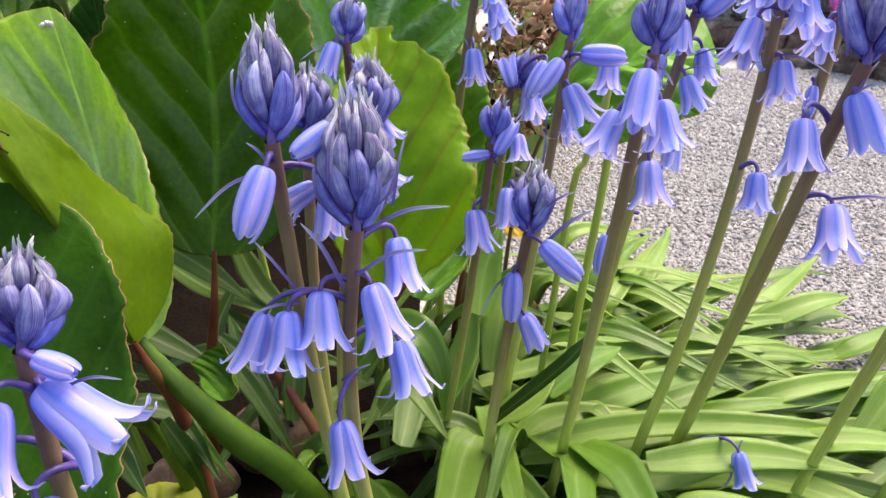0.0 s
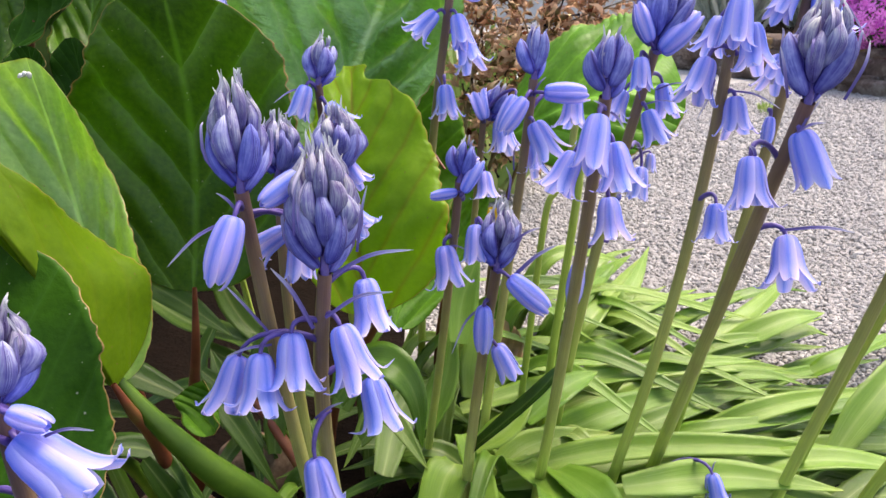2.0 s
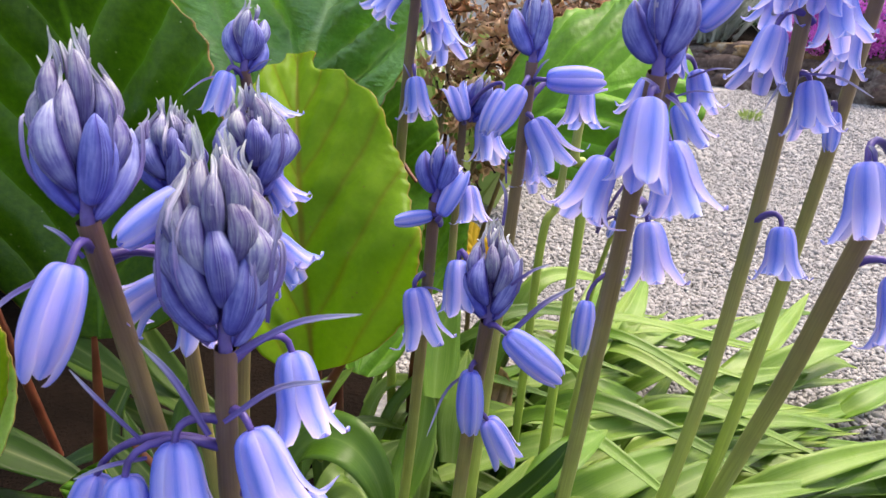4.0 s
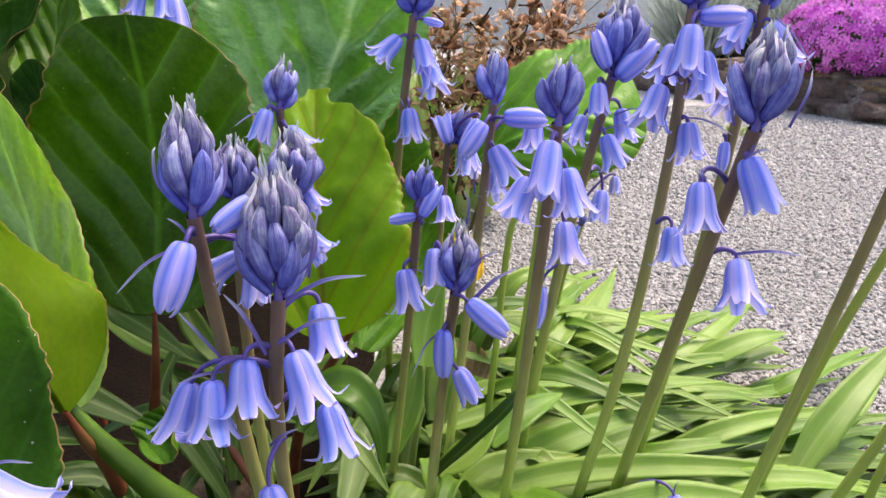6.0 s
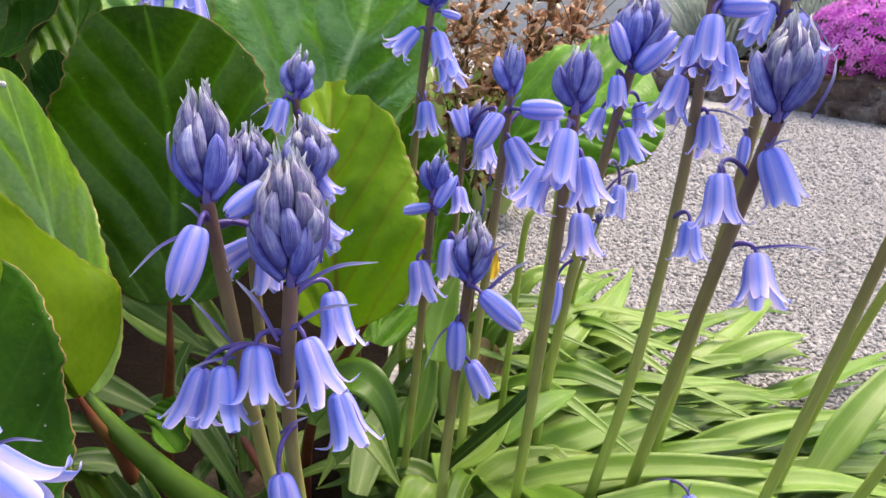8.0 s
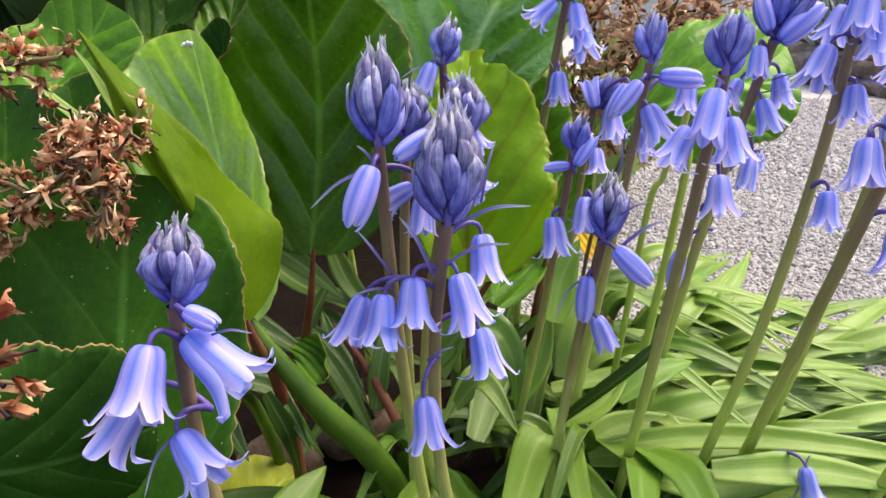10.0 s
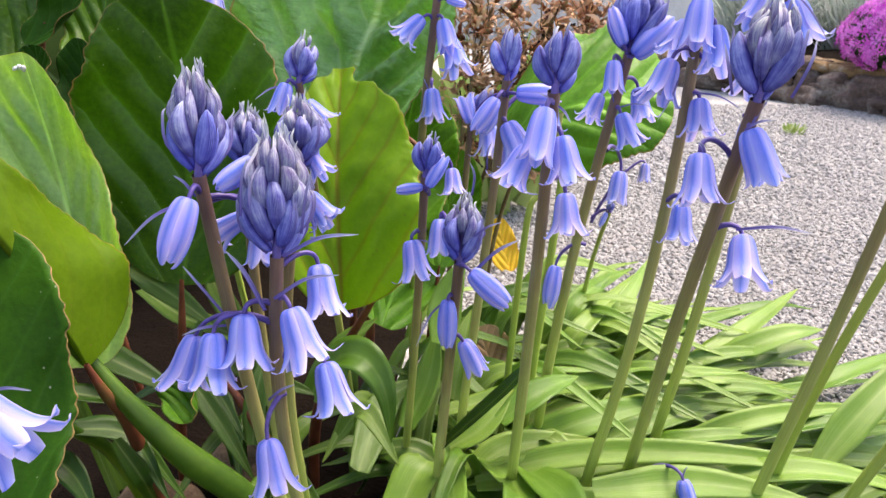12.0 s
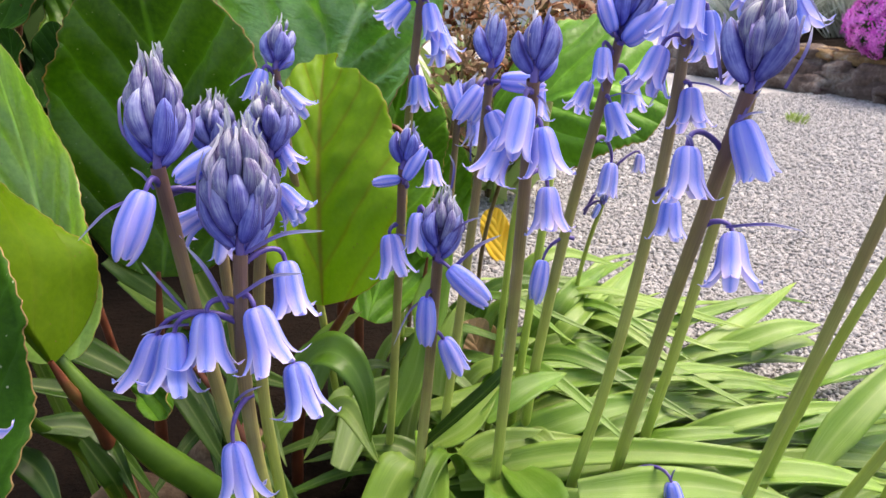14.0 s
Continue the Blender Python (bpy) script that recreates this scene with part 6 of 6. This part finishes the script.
for k in range(26):
    foot = Vector((fill.uniform(-0.02, 0.05), fill.uniform(0.22, 0.27), -0.004))
    turn = fill.uniform(-2.7, 0.3)
    reach = fill.uniform(0.07, 0.13)
    way = Vector((math.cos(turn), math.sin(turn), 0))
    rise = fill.uniform(0.025, 0.045)
    strap([foot, foot + way * reach * 0.45 + Vector((0, 0, rise)), foot + way * reach + Vector((0, 0, rise * 0.35))], fill.uniform(0.008, 0.013), fill.choice([0.2, 0.4, 0.6, 0.8]))

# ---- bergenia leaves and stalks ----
# Blades of kind deep and curl carry their shade in their colour.
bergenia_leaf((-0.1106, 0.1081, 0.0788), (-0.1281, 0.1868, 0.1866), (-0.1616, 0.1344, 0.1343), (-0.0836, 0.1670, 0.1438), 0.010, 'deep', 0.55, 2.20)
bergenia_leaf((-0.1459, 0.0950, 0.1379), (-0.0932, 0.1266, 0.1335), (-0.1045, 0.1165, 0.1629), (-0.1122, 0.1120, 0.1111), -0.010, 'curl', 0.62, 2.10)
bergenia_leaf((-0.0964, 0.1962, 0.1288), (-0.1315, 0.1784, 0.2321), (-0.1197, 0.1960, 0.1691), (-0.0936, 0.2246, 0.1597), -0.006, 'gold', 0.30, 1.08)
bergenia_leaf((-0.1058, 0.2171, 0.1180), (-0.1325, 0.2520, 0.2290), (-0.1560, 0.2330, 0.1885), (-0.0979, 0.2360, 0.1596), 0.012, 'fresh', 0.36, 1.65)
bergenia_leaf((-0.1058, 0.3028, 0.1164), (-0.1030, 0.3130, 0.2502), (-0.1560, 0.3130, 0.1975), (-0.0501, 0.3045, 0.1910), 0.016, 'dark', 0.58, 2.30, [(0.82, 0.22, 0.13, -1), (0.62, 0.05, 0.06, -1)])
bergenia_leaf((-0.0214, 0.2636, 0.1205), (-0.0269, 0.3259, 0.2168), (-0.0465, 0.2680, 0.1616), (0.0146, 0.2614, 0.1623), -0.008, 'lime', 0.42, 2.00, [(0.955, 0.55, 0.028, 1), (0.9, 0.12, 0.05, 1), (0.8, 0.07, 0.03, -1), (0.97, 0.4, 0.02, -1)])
bergenia_leaf((-0.0632, 0.3681, 0.1588), (0.0016, 0.3861, 0.2986), (-0.1020, 0.4168, 0.2514), (0.0161, 0.3522, 0.2156), 0.016, 'light', 0.50, 2.40)
bergenia_leaf((0.0520, 0.3638, 0.1762), (0.1348, 0.3479, 0.2022), (0.1005, 0.3914, 0.2329), (0.0994, 0.3325, 0.1678), -0.014, 'mid', 0.50, 2.30)
bergenia_leaf((-0.1878, 0.4000, 0.2079), (-0.1855, 0.4400, 0.2743), (-0.2076, 0.4200, 0.2411), (-0.1711, 0.4200, 0.2369), 0.010, 'dark', 0.50, 2.30)
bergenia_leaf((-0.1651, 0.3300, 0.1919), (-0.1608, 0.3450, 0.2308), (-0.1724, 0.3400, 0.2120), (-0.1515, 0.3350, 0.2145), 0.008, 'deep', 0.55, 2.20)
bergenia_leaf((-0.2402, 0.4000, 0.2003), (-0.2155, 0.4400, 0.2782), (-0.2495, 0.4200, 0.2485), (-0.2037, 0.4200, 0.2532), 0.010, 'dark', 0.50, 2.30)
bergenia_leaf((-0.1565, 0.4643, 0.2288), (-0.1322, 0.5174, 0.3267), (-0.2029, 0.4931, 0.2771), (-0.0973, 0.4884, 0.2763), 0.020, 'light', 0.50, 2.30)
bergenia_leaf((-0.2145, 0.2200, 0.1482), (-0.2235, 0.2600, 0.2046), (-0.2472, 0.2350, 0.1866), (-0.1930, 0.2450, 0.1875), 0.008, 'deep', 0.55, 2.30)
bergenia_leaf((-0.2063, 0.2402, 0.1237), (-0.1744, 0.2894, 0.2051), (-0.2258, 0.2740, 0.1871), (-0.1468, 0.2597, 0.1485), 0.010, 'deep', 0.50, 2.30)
bergenia_leaf((-0.2612, 0.3047, 0.1825), (-0.2257, 0.3539, 0.2380), (-0.2662, 0.3322, 0.2258), (-0.2045, 0.3177, 0.1944), 0.010, 'mid', 0.50, 2.30)
bergenia_leaf((-0.0165, 0.3582, 0.1190), (0.0043, 0.3942, 0.2008), (-0.0331, 0.3751, 0.1669), (0.0257, 0.3780, 0.1529), 0.010, 'mid', 0.50, 2.30)
bergenia_leaf((-0.0124, 0.3250, 0.0845), (0.0140, 0.3849, 0.1401), (-0.0191, 0.3562, 0.1136), (0.0229, 0.3721, 0.1032), 0.008, 'mid', 0.50, 2.30)
bergenia_leaf((-0.1100, 0.1747, 0.0482), (-0.0946, 0.2291, 0.0424), (-0.1245, 0.2070, 0.0525), (-0.0886, 0.2071, 0.0396), 0.004, 'yellow', 0.50, 2.30)
bergenia_leaf((-0.0818, 0.2361, 0.0824), (-0.0893, 0.2522, 0.0980), (-0.0996, 0.2472, 0.0894), (-0.0809, 0.2391, 0.0895), 0.006, 'mid', 0.50, 2.30)
bergenia_leaf((-0.1517, 0.0950, 0.0817), (-0.1090, 0.1140, 0.1101), (-0.1254, 0.1060, 0.1169), (-0.1229, 0.1040, 0.0845), -0.006, 'under', 0.60, 1.90)
bergenia_leaf((-0.1480, 0.2174, 0.1579), (-0.1665, 0.2256, 0.1827), (-0.1663, 0.2197, 0.1655), (-0.1503, 0.2239, 0.1771), 0.004, 'yellow', 0.50, 2.30)
bergenia_leaf((0.0174, 0.3600, 0.1050), (0.0271, 0.3900, 0.1670), (0.0077, 0.3750, 0.1334), (0.0405, 0.3750, 0.1327), 0.008, 'mid', 0.50, 2.30)
petiole([(0.0172, 0.3600, 0.1060), (0.0150, 0.3620, 0.0900), (0.0100, 0.3700, 0.0500), (0.0060, 0.3750, -0.0120)], 0.0020, 'red')
fallen_leaf = thing("fallen_leaf", (0.0778, 0.63, 0.0), "yellow and orange withered leaf propped up on the gravel", "leaf")
bergenia_leaf((0.0778, 0.6300, 0.0000), (0.0655, 0.6500, 0.0493), (0.0546, 0.6400, 0.0230), (0.0856, 0.6400, 0.0212), 0.004, 'orange', 0.45, 2.30, (), fallen_leaf)
bergenia_leaf((0.0494, 0.3437, 0.0456), (0.0399, 0.3708, 0.0630), (0.0315, 0.3567, 0.0532), (0.0581, 0.3592, 0.0594), 0.004, 'tan', 0.50, 2.30)
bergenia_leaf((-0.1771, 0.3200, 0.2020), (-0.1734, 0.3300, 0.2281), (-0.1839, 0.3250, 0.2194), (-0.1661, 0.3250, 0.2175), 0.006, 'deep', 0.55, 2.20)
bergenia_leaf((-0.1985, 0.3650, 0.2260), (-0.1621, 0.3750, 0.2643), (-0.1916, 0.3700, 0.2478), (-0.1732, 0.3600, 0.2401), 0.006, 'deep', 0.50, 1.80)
petiole([(-0.1905, 0.3720, 0.2380), (-0.1956, 0.3740, 0.2262), (-0.2020, 0.3780, 0.1876), (-0.1850, 0.4000, -0.0120)], 0.0022, 'red')
petiole([(-0.0984, 0.2029, 0.1284), (-0.0876, 0.2025, 0.1113), (-0.0729, 0.2072, 0.0871), (-0.0568, 0.2175, 0.0608), (-0.0450, 0.2250, 0.0304), (-0.0400, 0.2282, -0.0120)], 0.0056, 'green')
petiole([(-0.0966, 0.2800, 0.1282), (-0.1003, 0.2813, 0.1005), (-0.1094, 0.2894, 0.0607), (-0.1143, 0.2939, 0.0304), (-0.1165, 0.2958, -0.0120)], 0.0030, 'red')
petiole([(-0.0960, 0.1953, 0.1310), (-0.0931, 0.1983, 0.1182), (-0.0906, 0.2066, 0.0992), (-0.0878, 0.2157, 0.0496), (-0.0867, 0.2196, -0.0120)], 0.0027, 'red')
petiole([(-0.0059, 0.2855, 0.1248), (-0.0172, 0.2899, 0.1050), (-0.0362, 0.3001, 0.0702), (-0.0471, 0.3059, 0.0351), (-0.0517, 0.3084, -0.0120)], 0.0030, 'red')
petiole([(0.0156, 0.3499, 0.1617), (0.0011, 0.3661, 0.1766), (-0.0148, 0.3738, 0.1660), (-0.0346, 0.3833, 0.0830), (-0.0431, 0.3875, -0.0120)], 0.0025, 'red')
petiole([(0.0102, 0.4006, 0.1862), (0.0001, 0.3959, 0.1709), (-0.0182, 0.4068, 0.1383), (-0.0292, 0.4133, 0.0691), (-0.0339, 0.4162, -0.0120)], 0.0030, 'red')
petiole([(-0.1133, 0.1973, 0.1175), (-0.1093, 0.2022, 0.1008), (-0.1054, 0.2166, 0.0811), (-0.1017, 0.2304, 0.0406), (-0.1001, 0.2363, -0.0120)], 0.0026, 'green')
petiole([(-0.0840, 0.2637, 0.0977), (-0.0694, 0.2589, 0.0806), (-0.0544, 0.2522, 0.0585), (-0.0415, 0.2465, 0.0292), (-0.0360, 0.2440, -0.0120)], 0.0025, 'red')
petiole([(-0.1002, 0.1110, 0.1024), (-0.1075, 0.1211, 0.0761), (-0.1183, 0.1374, 0.0393), (-0.1232, 0.1449, 0.0197), (-0.1253, 0.1481, -0.0120)], 0.0032, 'green')

def leaf_scrap(base):
    """A few curled, pale papery bits stuck to a leaf."""
    scrap = thing("leaf_scrap", base, "tiny curled whitish scrap stuck to a bergenia leaf", "debris")
    base = Vector(base)
    for k, (dx, dz, turn) in enumerate(((-0.0014, 0.0, 0.4), (0.0002, 0.0006, 0.9), (0.0016, 0.0002, 1.5))):
        a = base + Vector((dx, -0.0010, dz))
        way = Vector((math.cos(turn), -0.3, math.sin(turn))).normalized() * 0.0013
        bend = Vector((0.0004, -0.0006, 0.0003))
        part("scrap_piece", tube_mesh("scrap_piece", spline([a - way, a + bend, a + way], 9), [0.0003, 0.0006, 0.0008, 0.0009, 0.0009, 0.0009, 0.0008, 0.0006, 0.0002], 8, PALE_WALL, 0.8), scrap)


leaf_scrap((-0.1334, 0.2513, 0.2230))

# ---- withered heads ----
dry_flowerhead([(-0.1601, 0.1481, 0.1611), (-0.1541, 0.1537, 0.1725), (-0.1421, 0.1606, 0.1848), (-0.1273, 0.1639, 0.1952), (-0.1163, 0.1653, 0.1996)], 0.019, 54, 1.00, [([(-0.1227, 0.1657, 0.1976), (-0.1188, 0.1587, 0.1898), (-0.1162, 0.1517, 0.1797)], 0.013, 32), ([(-0.1333, 0.1681, 0.1916), (-0.1347, 0.1756, 0.1999), (-0.1373, 0.1821, 0.2087)], 0.014, 16), ([(-0.1211, 0.1683, 0.1981), (-0.1185, 0.1748, 0.2024), (-0.1181, 0.1787, 0.2062)], 0.012, 14), ([(-0.1421, 0.1606, 0.1848), (-0.1479, 0.1593, 0.1891), (-0.1533, 0.1581, 0.1909)], 0.013, 10)])
dry_flowerhead([(-0.1335, 0.0824, 0.1637), (-0.1199, 0.0832, 0.1659), (-0.1100, 0.0826, 0.1712), (-0.1025, 0.0833, 0.1753)], 0.018, 80, 1.05)
dry_flowerhead([(-0.1913, 0.1711, 0.1893), (-0.1916, 0.1893, 0.2073), (-0.1790, 0.1958, 0.2182), (-0.1543, 0.2012, 0.2218)], 0.016, 44, 1.10)
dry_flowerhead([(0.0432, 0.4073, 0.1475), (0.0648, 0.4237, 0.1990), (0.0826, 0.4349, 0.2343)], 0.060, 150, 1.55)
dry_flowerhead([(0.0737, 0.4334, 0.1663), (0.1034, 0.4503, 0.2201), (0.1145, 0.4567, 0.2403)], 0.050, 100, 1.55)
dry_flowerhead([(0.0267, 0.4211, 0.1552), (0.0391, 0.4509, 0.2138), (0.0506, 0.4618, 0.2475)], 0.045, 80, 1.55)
